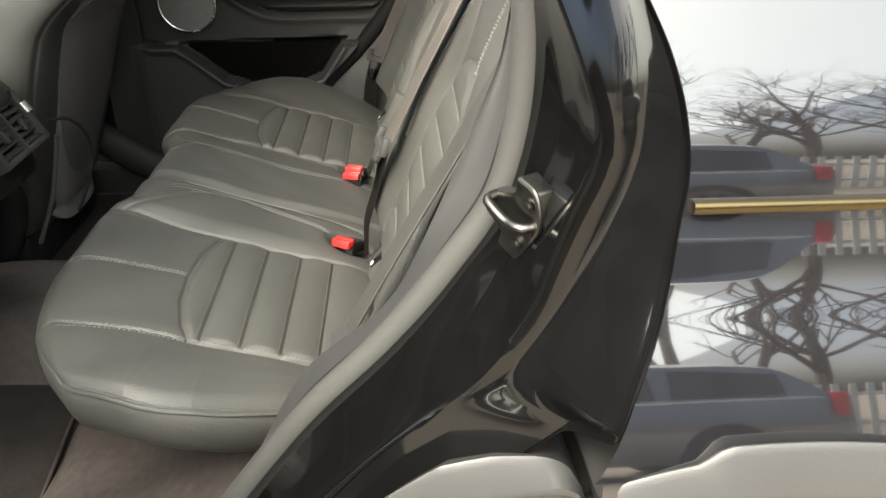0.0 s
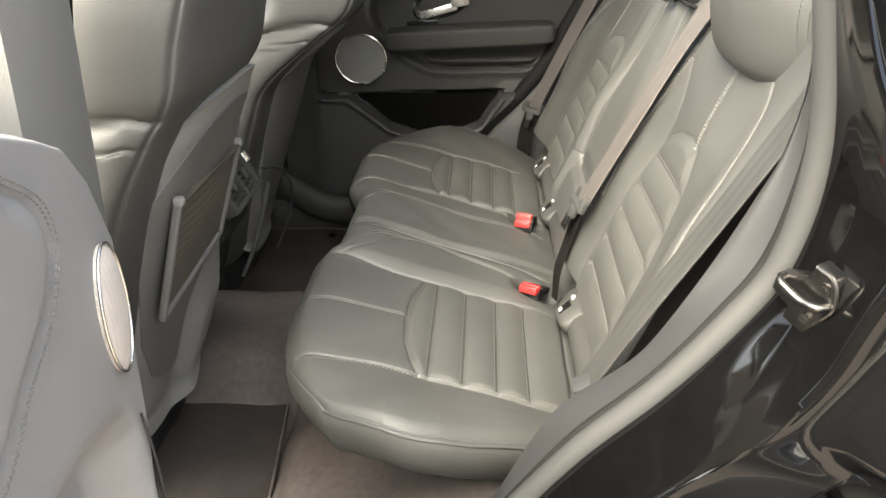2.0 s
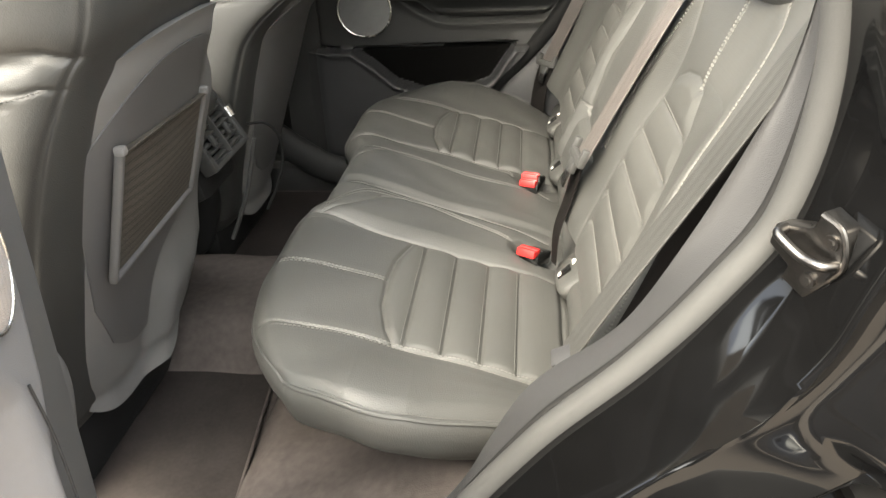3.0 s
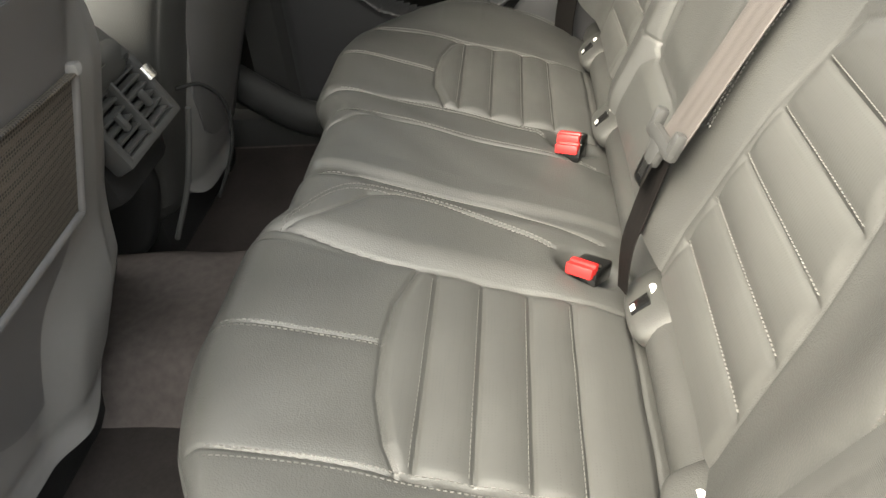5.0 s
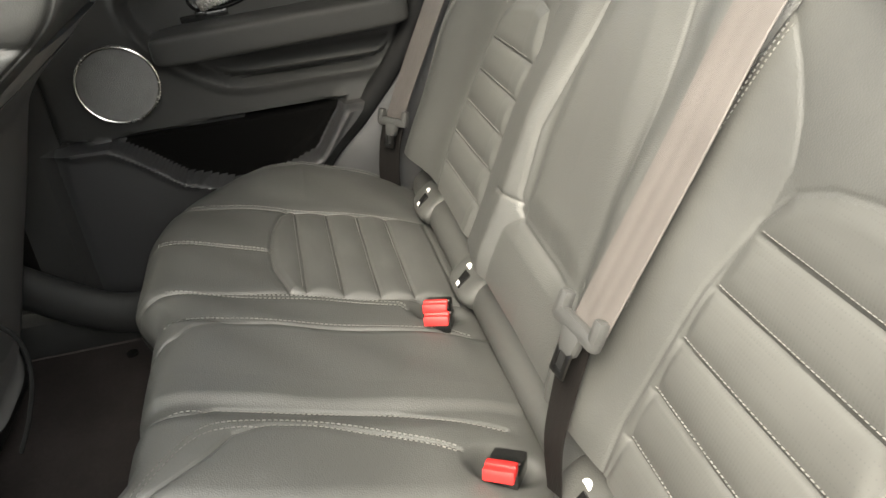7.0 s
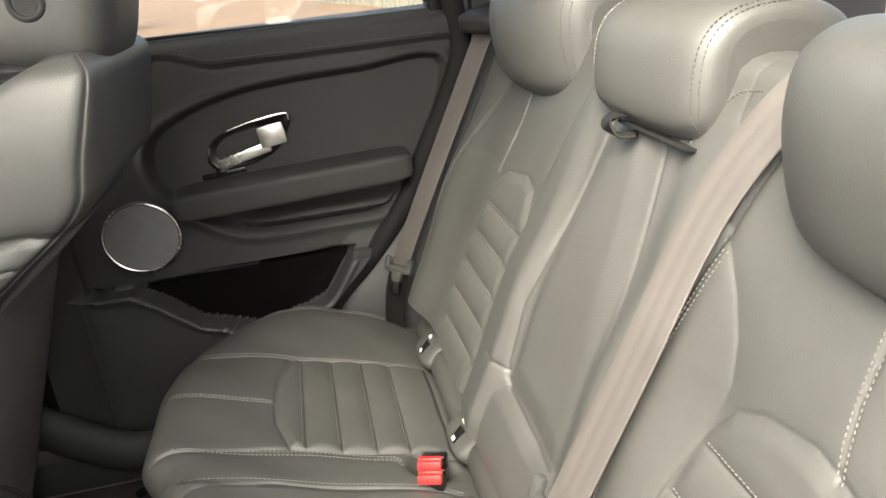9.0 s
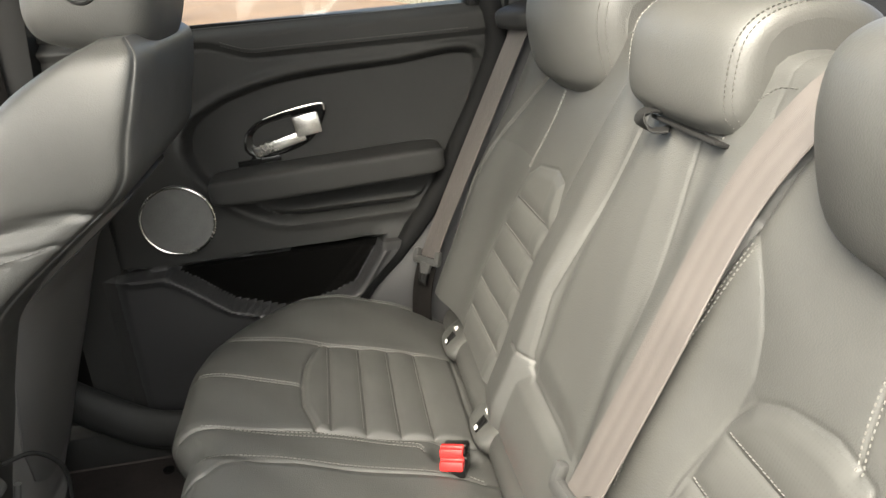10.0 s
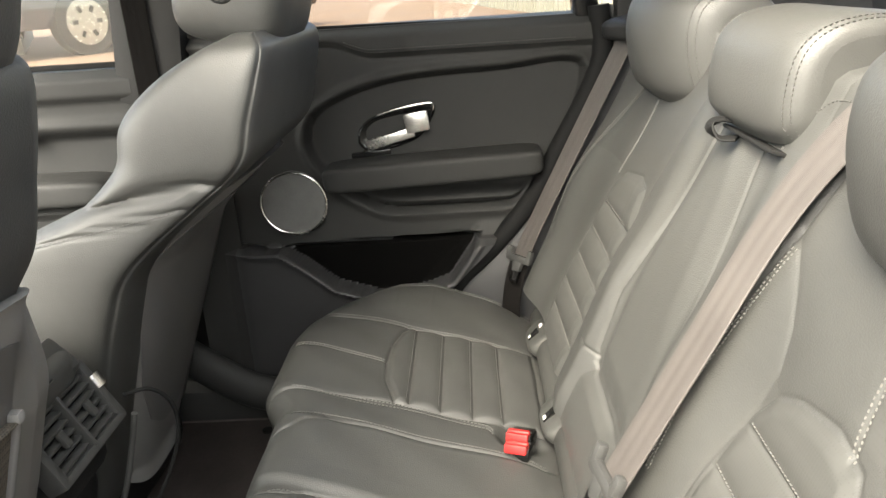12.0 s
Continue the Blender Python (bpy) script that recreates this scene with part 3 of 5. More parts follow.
def back_lift(s, z):
    """How far the backrest's leather stands over its base plane, s to the near side of the car's middle and z high."""
    w = np.abs(s - BACK_OFF)
    near_side = s > BACK_OFF
    pad = np.where(near_side, inside(RIB_BACK, w, z), inside(RIB_FAR, w, z))
    d = 0.03 * np.exp(-(((w - 0.56) / 0.06) ** 2)) * smooth(1.32, 1.05, z)
    rim = np.where(near_side, np.interp(z, *zip(*NEAR_RIM)), np.interp(z, *zip(*FAR_RIM)))
    lean = np.clip((rim + 0.003 - w) / 0.11, 0, 1)
    roll = (lean - 0.25 * lean**2) / 0.75
    d = d + 0.024 * roll * np.maximum(smooth(0.085, 0.135, w), 0.5 * smooth(0.968, 0.935, z)) * smooth(1.36, 1.22, z) * smooth(0.80, 0.90, z) * (1 - 0.45 * smooth(1.05, 1.2, z)) + SEAM(w - rim, 0.0010)
    d = d - 0.005 * smooth(1.12, 1.24, z) * smooth(-0.03, 0.10, w - rim) * smooth(0.56, 0.45, w)
    d = d + np.where(near_side, GROOVE(near_line(SPLIT, w, z), 0.007, 0.004), 0)
    d = d + SEAM(pad, 0.0017)
    along = z + RIB_SLOPE * (w - 0.24) - RIB_Z
    k = np.clip(np.round(along / RIB_STEP), 0, 4)
    off = np.abs(along - k * RIB_STEP)
    d = d + (SEAM(off, 0.0026) + 0.0036 * (1 - np.clip(1 - off / (RIB_STEP / 2), 0, 1) ** 2)) * smooth(0, 0.018, pad)
    arm = inside(ARMREST, s - BACK_OFF, z)
    near = smooth(0.02, 0.09, s - BACK_OFF)        # the near flank of the armrest is almost flush
    d = d + GROOVE(arm, 0.003, 0.003) * (1 - 0.6 * near) + 0.011 * smooth(0, 1, (arm + 0.002 + 0.036 * near) / (0.05 + 0.036 * near)) * smooth(1.37, 1.25, z)
    d = d + SEAM(near_line([(0.100, 0.975), (0.16, 0.968)], w, z), 0.003)
    d = d + SEAM(near_line(SHOULDER, w, z), 0.004) + SEAM(near_line(UPPER_SEAM, w, z), 0.002)
    return d + 0.0014 * np.sin(z * 29 + w * 13)


def back_point(w, z, sign, extra=0.0):
    d = back_lift(sign * w, z) + extra
    x = 0.02 + 0.42 * (z - 0.92) + 1.3 * np.maximum(0, 0.868 - z)
    return np.stack([x - 0.922 * d, YC - sign * w, z + 0.387 * d], -1)


def back_sheet(w, drop, sign):
    W, Z = np.broadcast_arrays(np.array(w)[None], BACK_Z[:, None])
    P = back_point(W, Z, sign, -np.array(drop)[None])
    top = []
    for k in range(1, 9):        # the top rolls over to the back
        a = k / 8 * math.pi
        q = P[-1].copy()
        q[:, 0] += 0.05 * (1 - math.cos(a))
        q[:, 2] += 0.035 * math.sin(a) - 0.004 * k
        top.append(q)
    return np.concatenate([P, np.array(top)])


back = thing("rear_seat_back", "dark grey ribbed leather backrest with folding middle armrest", "car seat", at=(0.1, YC, 0.8))
for sign in (1, -1):
    n = 220 if sign > 0 else 170
    BW = np.r_[np.linspace(0.245, 0.58, n), 0.59, 0.597, 0.601, 0.60, 0.595]
    BDROP = np.r_[np.zeros(n), 0.004, 0.012, 0.03, 0.06, 0.11]
    ribs = RIB_BACK if sign > 0 else RIB_FAR
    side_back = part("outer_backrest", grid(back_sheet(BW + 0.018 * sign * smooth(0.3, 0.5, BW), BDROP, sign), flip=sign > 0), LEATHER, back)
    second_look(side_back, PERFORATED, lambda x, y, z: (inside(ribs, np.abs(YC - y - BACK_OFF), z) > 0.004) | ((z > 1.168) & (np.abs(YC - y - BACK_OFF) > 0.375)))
    # the leather's outer flank is blackened to show the gap's shade
    second_look(side_back, BELT_AND_GAP_BLACK, lambda x, y, z: np.abs(YC - y) > 0.592 + np.where(y < YC, 0.018, -0.018))
    up = (-0.0006, 0, 0.0003)
    seams = []
    mid = sign * BACK_OFF
    for k in range(5):
        ww = np.linspace(0.245, 0.47, 90)
        for off in (0.0045,):
            zz = RIB_Z + RIB_STEP * k - RIB_SLOPE * (ww - 0.24) + off
            keep = inside(ribs, ww, zz) > 0.008
            if keep.sum() > 3:
                seams.append(stitches(back_point(ww[keep] + mid, zz[keep], sign, 0.0006), lift=up, wide=0.00024, length=0.003, gap=0.0018))
    for q in (line(SHOULDER, 100), line(UPPER_SEAM, 60)):
        for off in (-0.0028, 0.0028):
            seams.append(stitches(back_point(q[:, 0] + off + mid, q[:, 1], sign, 0.0003), lift=up, wide=0.00016, length=0.0025, gap=0.0022))
    if sign > 0:
        q = line([p for p in SPLIT if p[1] < 1.25], 120)
        split_seam = join(*[stitches(back_point(q[:, 0] + off + mid, q[:, 1], 1, 0.0004), lift=up, wide=0.00025, length=0.0028, gap=0.002) for off in (0.010, 0.0145)])
        q = line([(0.121, 1.295), (0.136, 1.32), (0.162, 1.345), (0.19, 1.35)], 60)
        shoulder = stitches(back_point(q[:, 0], q[:, 1], 1, 0.0004), lift=up, wide=0.0003, length=0.0028, gap=0.002)
    part("stitching", join(*seams), THREAD, side_back, "pale grey double stitching", kind="stuff")
part("stitching", shoulder, THREAD, back, "pale stitched shoulder seam", kind="stuff")
part("stitching", split_seam, THREAD, back, "double stitching beside the split of the backrest", kind="stuff")
part("belt_guide", pillow((0.236, 0.722, 1.379), (0.02, 0.029, 0.009), (0.4, 0.4), turn=(0, -20, 14)), PILLAR, back, "grey plastic belt guide")
part("middle_backrest", grid(back_sheet(np.linspace(-0.245, 0.245, 290), np.zeros(290), 1), flip=True), LEATHER, back)
part("lower_roll", sweep(np.c_[np.full(40, 0.022), np.linspace(YC - 0.60, YC + 0.60, 40), np.full(40, 0.783)], circle(0.036, 24), up=(0, 0, 1)), LEATHER, back)

# ---- child-seat anchor covers ----
def anchor_cover():
    ob = thing("anchor_cover", "black plastic child-seat anchor slot with white print", "seat fitting", "child-seat anchor covers")
    part("hood", pillow((0.002, -0.008, -0.010), (0.034, 0.05, 0.018), (0.6, 0.6), turn=(0, -38, 0)), LEATHER, ob)
    part("slot", block((0.026, 0.018, 0.004), (-0.016, -0.014, -0.001), 0.0015, turn=(0, -45, 0)), GLOSS_BLACK, ob)
    part("symbol_dot", sweep([(0.0, 0, 0.005), (-0.0035, 0, 0.0085)], circle(0.0075, 18), up=(0, 1, 0)), WHITE, ob, "white round symbol")
    part("printed_bar", block((0.006, 0.009, 0.002), (-0.0235, -0.014, -0.006), 0.0004, turn=(0, -45, 0)), WHITE, ob)
    return ob


cover = anchor_cover()
cover.matrix_world = pose(0.0, 0.735, 0.808)
for y in (0.470, 1.174, 1.458):
    copy_thing(cover, pose(0.0, y, 0.808))


# ---- headrests ----
def head_pad(profile, y, half, power, bow, n=56):
    """A stuffed pad: a side profile of (x, z) carried across its width, rounded off towards both ends. Returns the sheet and its sections."""
    prof = line(profile + profile[:1], 90)[:-1]
    mid = prof.mean(axis=0)
    v = np.sin(np.linspace(-math.pi / 2, math.pi / 2, n))
    k = np.maximum(0.02, (1 - np.abs(v) ** power)) ** (1 / power)
    P = np.stack([mid[0] + (prof[None, :, 0] - mid[0]) * k[:, None] + bow * np.abs(v[:, None]) ** 2.5, y + half * v[:, None] + 0 * prof[None, :, 0], mid[1] + (prof[None, :, 1] - mid[1]) * k[:, None]], -1)
    return P, v


SIDE_REST = [(0.170, 1.258), (0.145, 1.282), (0.132, 1.33), (0.131, 1.37), (0.142, 1.402), (0.172, 1.419), (0.215, 1.418), (0.25, 1.40), (0.264, 1.36), (0.25, 1.315), (0.215, 1.278)]
MID_REST = [(0.166, 1.308), (0.154, 1.324), (0.153, 1.36), (0.163, 1.398), (0.188, 1.419), (0.235, 1.427), (0.285, 1.418), (0.312, 1.398), (0.298, 1.385), (0.246, 1.369), (0.20, 1.347), (0.18, 1.325)]


def rest_seams(P, v, at, parent):
    for c in at:
        i = int(np.argmin(np.abs(v - c)))
        for j in (i - 1, i + 1):
            ring = P[j]
            front = ring[ring[:, 0] < ring[:, 0].mean() + 0.03]
            front = front[np.argsort(np.arctan2(front[:, 2] - ring[:, 2].mean(), -(front[:, 0] - ring[:, 0].mean() - 0.03)))]
            out = front - ring.mean(axis=0)
            out /= np.linalg.norm(out, axis=1)[:, None]
            part("stitching", stitches(front + out * 0.0008, lift=(-0.0005, 0.0004 * np.sign(c), 0.0003), wide=0.00017, length=0.0030, gap=0.002), THREAD, parent, kind="stuff")


def side_headrest(y, label, half, raised):
    ob = thing("headrest", label, "headrest", "outer rear headrests", at=(0.22, y, 1.30))
    P, v = head_pad([(x, z + raised) for x, z in SIDE_REST], y, half, 6, 0.05)
    cushion = part("cushion", grid(P, wrap_v=True, flip=True, caps=True), LEATHER, ob)
    rest_seams(P, v, (-0.925, 0.925), cushion)
    for sg in (-1, 1):
        part("post", sweep([(0.205, y + sg * 0.06, 1.20), (0.205, y + sg * 0.06, 1.31)], circle(0.006, 12), up=(0, 1, 0)), CHROME, ob, "chrome headrest post")
    return ob


side_headrest(0.563, "dark grey leather rear headrest beside the open door", 0.152, -0.007), side_headrest(1.303, "dark grey leather rear headrest beside the far pillar", 0.156, 0.018)
mid_rest = thing("headrest", "low wedge-shaped dark grey leather middle headrest with double stitching", "headrest", at=(0.25, YC, 1.3))
P, v = head_pad([(x, z - 0.009) for x, z in MID_REST], YC - 0.029, 0.119, 7.0, 0.012)
rest_pad = part("cushion", grid(P, wrap_v=True, flip=True, caps=True), LEATHER, mid_rest)
rest_seams(P, v, (-0.92, 0.92), rest_pad)
part("pull_strap", sweep(line([(0.172, 0.945, 1.302), (0.150, 0.942, 1.306), (0.140, 0.936, 1.300), (0.146, 0.926, 1.290), (0.162, 0.916, 1.290)], 24), rounded_rect(0.003, 0.022, 0.0012), up=(0, 1, 0)), RUBBER, mid_rest, "short black release strap")
part("hinge_trim", block((0.03, 0.135, 0.004), (0.172, 0.885, 1.293), 0.0015, turn=(0, 20, 0)), RUBBER, mid_rest)


# ---- seat belts ----
def strap(points, wide, normal, n=60, thick=0.0014, taper=1):
    p = line(points, n)
    e = wide / 2 - 0.001
    ridge = [(k * e / 6, thick * (1.0 + 0.15 * math.cos(k * math.pi / 2))) for k in range(-6, 7)]
    prof = [(-wide / 2, 0)] + ridge + [(wide / 2, 0), (e, -thick), (-e, -thick)]
    v, f = sweep(p, prof, up=normal)
    if taper != 1:
        v = v.reshape(n, len(prof), 3)
        v = (p[:, None] + (v - p[:, None]) * np.linspace(1, taper, n)[:, None, None]).reshape(-1, 3)
    return v, f


def tongue(ob, at, turn):
    m = pose(*at, *turn)
    def put(shape):
        v, f = shape
        return np.array([m @ Vector(p) for p in v]), f
    t = part("belt_tongue", put(join(block((0.013, 0.070, 0.016), (0, 0, 0), 0.006), block((0.013, 0.013, 0.026), (0, 0.0285, 0.010), 0.005), block((0.013, 0.013, 0.026), (0, -0.0285, 0.010), 0.005), block((0.011, 0.030, 0.026), (-0.001, 0, -0.014), 0.005, turn=(180, 0, 0), taper=(1, 0.75)))), VENT_GREY, ob, "grey plastic belt tongue")
    part("metal_blade", put(join(block((0.003, 0.006, 0.026), (-0.004, 0.0085, -0.034), 0.001), block((0.003, 0.006, 0.026), (-0.004, -0.0085, -0.034), 0.001), block((0.003, 0.023, 0.007), (-0.004, 0, -0.046), 0.001))), STEEL, t, "steel blade")
    part("blade_slot", put(block((0.002, 0.011, 0.018), (-0.0035, 0, -0.034), 0.0006)), RUBBER, t, "dark slot in the blade")


belt = thing("seat_belt", "grey woven middle seat belt hanging down the backrest", "seat belt", at=(0.0, 0.75, 0.82))
part("webbing", strap([(0.25, 0.715, 1.385), (0.196, 0.728, 1.345)] + [(0.146, 0.749, 1.265), (0.074, 0.746, 1.13), (0.004, 0.75, 0.988)], 0.049, (-0.9, -0.12, 0.42)), BELT, belt)
part("lower_webbing", strap([(0.004, 0.764, 0.985), (-0.014, 0.764, 0.91), (-0.029, 0.752, 0.865), (-0.033, 0.742, 0.81)], 0.042, (-0.85, -0.2, 0.4), taper=0.55), BELT_AND_GAP_BLACK, belt, "black lower webbing")
tongue(belt, (-0.002, 0.758, 0.988), (0, 22, 8))
belt = thing("seat_belt", "grey woven outer seat belt beside the far door pillar", "seat belt", "outer seat belts", at=(-0.05, 1.6, 0.8))
part("webbing", strap([(0.185, 1.60, 1.34), (0.15, 1.60, 1.27), (0.06, 1.60, 1.09), (0.0, 1.605, 0.965), (-0.025, 1.61, 0.905)], 0.043, (-0.75, -0.6, 0.3)), BELT, belt)
part("lower_webbing", strap([(-0.025, 1.61, 0.905), (-0.04, 1.605, 0.86), (-0.05, 1.60, 0.80), (-0.05, 1.60, 0.75)], 0.045, (-0.6, -0.8, 0.3)), BELT_AND_GAP_BLACK, belt, "black lower webbing")
tongue(belt, (-0.03, 1.60, 0.905), (0, 20, 40))
belt = thing("seat_belt", "grey woven outer seat belt beside the open door", "seat belt", "outer seat belts", at=(0, 0.36, 0.9))
part("webbing", strap([(0.185, 0.288, 1.36), (0.134, 0.299, 1.26), (0.080, 0.309, 1.155), (0.018, 0.319, 1.04), (-0.036, 0.327, 0.935)], 0.047, (-0.89, 0, 0.46)), BELT_GREY, belt)
part("floor_anchor", block((0.03, 0.03, 0.012), (-0.036, 0.322, 0.938), 0.004, turn=(0, -25, 0)), PILLAR, belt, "grey belt end fitting")


# ---- buckles ----
def buckle(x, y, z, turn):
    ob = thing("belt_buckle", "black seat belt buckle with a red button in the seat crease", "belt buckle", "belt buckles", at=(x, y, z - 0.03))
    m = pose(x, y, z, *turn)
    put = lambda s: (np.array([m @ Vector(p) for p in s[0]]), s[1])
    part("body", put(block((0.05, 0.038, 0.024), (0.006, 0, -0.020), 0.005)), GLOSS_BLACK, ob)
    part("button", put(join(block((0.011, 0.034, 0.014), (-0.0265, 0, -0.010), 0.003), block((0.011, 0.034, 0.014), (-0.0165, 0, -0.0075), 0.003))), RED, ob, "red push button")
    part("slot", put(block((0.0035, 0.030, 0.003), (-0.0095, 0, -0.0055), 0.0008)), RUBBER, ob, "dark slot for the belt tongue")
    part("bezel", put(block((0.004, 0.036, 0.003), (-0.0065, 0, -0.0055), 0.001)), STEEL, ob, "thin bright metal edge")


buckle(-0.062, 0.81, 0.806, (0, 18, 60))
buckle(-0.066, 1.106, 0.803, (0, 18, 72))
buckle(-0.062, 1.131, 0.806, (0, 18, 72))


# ---- front seats ----
SEAT_Z = [0.70, 0.84, 0.95, 1.05, 1.15, 1.22, 1.27, 1.33, 1.38, 1.42, 1.44]
SEAT_REAR = [-0.72, -0.675, -0.635, -0.60, -0.56, -0.525, -0.492, -0.475, -0.462, -0.458, -0.475]
SEAT_FRONT = [-0.95, -0.93, -0.91, -0.885, -0.82, -0.725, -0.695, -0.68, -0.63, -0.56, -0.51]
SEAT_HALF = [0.20, 0.235, 0.255, 0.262, 0.258, 0.248, 0.245, 0.241, 0.232, 0.215, 0.185]


def seat_line(values, z):
    return line(np.c_[SEAT_Z, values], 120)[np.argmin(np.abs(line(np.c_[SEAT_Z, values], 120)[:, 0] - z)), 1] if np.isscalar(z) else np.interp(z, *line(np.c_[SEAT_Z, values], 200).T)


def front_seat(yc, dx, dz, tag, inner):
    """inner: +1 where the tunnel lies on the seat's +y side."""
    ob = thing("front_seat", tag, "car seat", "front seats", at=(dx - 0.85, yc, FLOOR))
    zz = np.linspace(0.70, 1.44, 300)
    b = np.linspace(-math.pi, math.pi, 200, endpoint=False)
    rear, frnt, half = (seat_line(v, zz) for v in (SEAT_REAR, SEAT_FRONT, SEAT_HALF))
    cx, cy = np.cos(b)[None], np.sin(b)[None]
    ux, uy = np.sign(cx) * np.abs(cx) ** np.where(cx > 0, 0.24, 0.34), np.sign(cy) * np.abs(cy) ** np.where(cx > 0, 0.24, 0.34)
    X = ((rear + frnt) / 2)[:, None] + ux * ((rear - frnt) / 2)[:, None]
    hollow = 0.05 * smooth(0.75, 0.3, np.abs(uy)) * smooth(0.0, -0.6, ux)        # hollow between the bolsters
    Y = uy * half[:, None]
    Z = zz[:, None] + 0 * X
    # side panel seams: the waist and the rear edge
    waist = 1.252 - 0.22 * np.abs(X + 0.56)
    gv = GROOVE(Z - waist, 0.006, 0.005) + GROOVE(Z - waist, 0.006, 0.016) + GROOVE(Z - waist + 0.034, 0.003, 0.003)
    Y = Y + np.sign(Y) * np.abs(uy) ** 8 * (gv + GROOVE(ux - 0.86, 0.006, 0.03) * smooth(0.80, 0.86, Z))
    X = X - np.abs(np.minimum(ux, 0)) ** 8 * gv
    P = np.stack([X + hollow + dx, yc + Y, Z + dz], -1)
    backrest = part("backrest", grid(P, wrap_v=True, caps=True), LEATHER, ob)
    for sg in (-1, 1):
        xs = np.linspace(-0.80, -0.53, 60)
        path = np.stack([xs + dx, np.full(60, yc + sg * 0.0), 1.216 - 0.22 * np.abs(xs + 0.56) + dz], -1)
        r2, f2, h2 = (seat_line(v, path[:, 2] - dz) for v in (SEAT_REAR, SEAT_FRONT, SEAT_HALF))
        t = np.clip((xs - (r2 + f2) / 2) / ((r2 - f2) / 2), -0.99, 0.99)
        path[:, 1] = yc + sg * h2 * (1 - np.abs(t) ** (2 / 0.34)) ** (0.34 / 2)
        keep = np.abs(t) < 0.93
        part("stitching", stitches(path[keep] + np.array([0, sg * 0.0008, 0]), lift=(0, sg * 0.0006, 0.0001), wide=0.0004), THREAD, backrest, kind="stuff")
    # hard shell on the back, arched at its top
    u, v = np.linspace(-1, 1, 70)[None], np.linspace(0, 1, 80)[:, None]
    top = 1.24 - 0.075 * np.abs(u) ** 3.2
    low = 0.655 + 0.13 * np.abs(u) ** 4
    z = low + (top - low) * v
    wide = smooth(0.0, 0.4, u) if inner < 0 else 0 * u        # the flank by the tunnel is broad and square at its foot
    y = 0.258 * u * (np.interp(z, [0.72, 0.8, 0.95, 1.1, 1.24], [0.66, 0.78, 0.90, 0.97, 0.95]) * (1 - wide) + np.interp(z, [0.68, 0.76, 0.82, 0.95, 1.1, 1.24], [0.64, 0.78, 0.93, 0.965, 0.95, 0.93]) * wide)
    x = seat_line(SEAT_REAR, z.ravel()).reshape(z.shape) + 0.012 + (0.055 * wide - 0.075) * np.abs(u) ** 4 + (0.022 * wide - 0.04) * smooth(0.94, 1.0, np.abs(u)) + 0.024 * wide * smooth(0.93, 0.78, z)
    x = x + 0.006 * smooth(0.80, 0.74, np.abs(u)) * smooth(0.04, 0.1, v) * smooth(0.99, 0.93, v)
    part("back_shell", shell(np.stack([x + dx, yc + y, z + dz], -1), (-0.05, 0, 0)), SEAT_BACK_SHELL, ob, "black plastic back shell")
    zt, zl = 1.205 - 0.085 * np.abs(u) ** 3, 0.755 + 0.04 * np.abs(u) ** 3
    z2 = zl + (zt - zl) * v
    inner_u = u * 0.74 * np.interp(z2, [0.75, 0.88, 1.02], [0.50, 0.86, 1.0])        # tapers to its foot
    y2 = 0.258 * inner_u * np.interp(z2, [0.72, 0.8, 0.95, 1.1, 1.24], [0.66, 0.78, 0.90, 0.97, 0.95])
    x2 = seat_line(SEAT_REAR, z2.ravel()).reshape(z2.shape) + 0.0205 - 0.075 * np.abs(inner_u) ** 4
    part("back_panel", shell(np.stack([x2 + dx, yc + y2, z2 + dz], -1), (-0.008, 0, 0)), SEAT_PANEL, ob, "dark recessed back panel")
    part("seat_cushion", pillow((-1.02 + dx, yc, 0.74 + dz), (0.30, 0.26, 0.11), (0.5, 0.45)), LEATHER, ob)
    part("seat_base", block((0.5, 0.40, 0.16), (-1.0 + dx, yc, 0.62), 0.03), TRIM, ob)
    part("hinge_cover", pillow((-0.80 + dx, yc - inner * 0.235, 0.74 + dz), (0.075, 0.03, 0.11), (0.7, 0.7), turn=(0, 20, 0)), TRIM, ob)
    rest = part("headrest", pillow((-0.515 + dx, yc, 1.53 + dz), (0.085, 0.14, 0.115), (0.42, 0.42), turn=(0, 14, 0)), LEATHER, ob)
    yb = yc - inner * 0.139
    ring = [(-0.525 + dx + 0.018 * math.cos(a), yb, 1.50 + dz + 0.018 * math.sin(a)) for a in np.linspace(0, 2 * math.pi, 25)]
    part("release_button", join(sweep(ring, circle(0.004, 8), up=(0, 1, 0)), sweep([(-0.525 + dx, yb + inner * 0.01, 1.50 + dz), (-0.525 + dx, yb - inner * 0.002, 1.50 + dz)], circle(0.013, 20), up=(0, 0, 1))), TRIM, rest)
    # net pocket
    if inner > 0:
        return ob
    fx = lambda q: float(seat_line(SEAT_REAR, np.array([q]))[0]) + dx + 0.0235
    corners = np.array([(fx(1.105), yc - 0.145, 1.11 + dz), (fx(1.105), yc + 0.112, 1.105 + dz), (fx(0.955), yc + 0.112, 0.95 + dz), (fx(0.955), yc - 0.145, 0.935 + dz)])
    path = np.vstack([np.linspace(corners[i], corners[i + 1], 16)[:-1] for i in (1, 2)] + [np.linspace(corners[3], corners[0], 16)])
    pocket = part("map_pocket", sweep(line(path, 90), rounded_rect(0.010, 0.012, 0.004), up=(1, 0, 0)), SEAT_PANEL, ob, "stiff pocket frame")
    for c in corners[:2]:
        part("post_cap", block((0.014, 0.013, 0.012), tuple(c + np.array((0.002, 0, 0.004))), 0.004), SEAT_BACK_SHELL, pocket, "rounded end of the pocket frame")
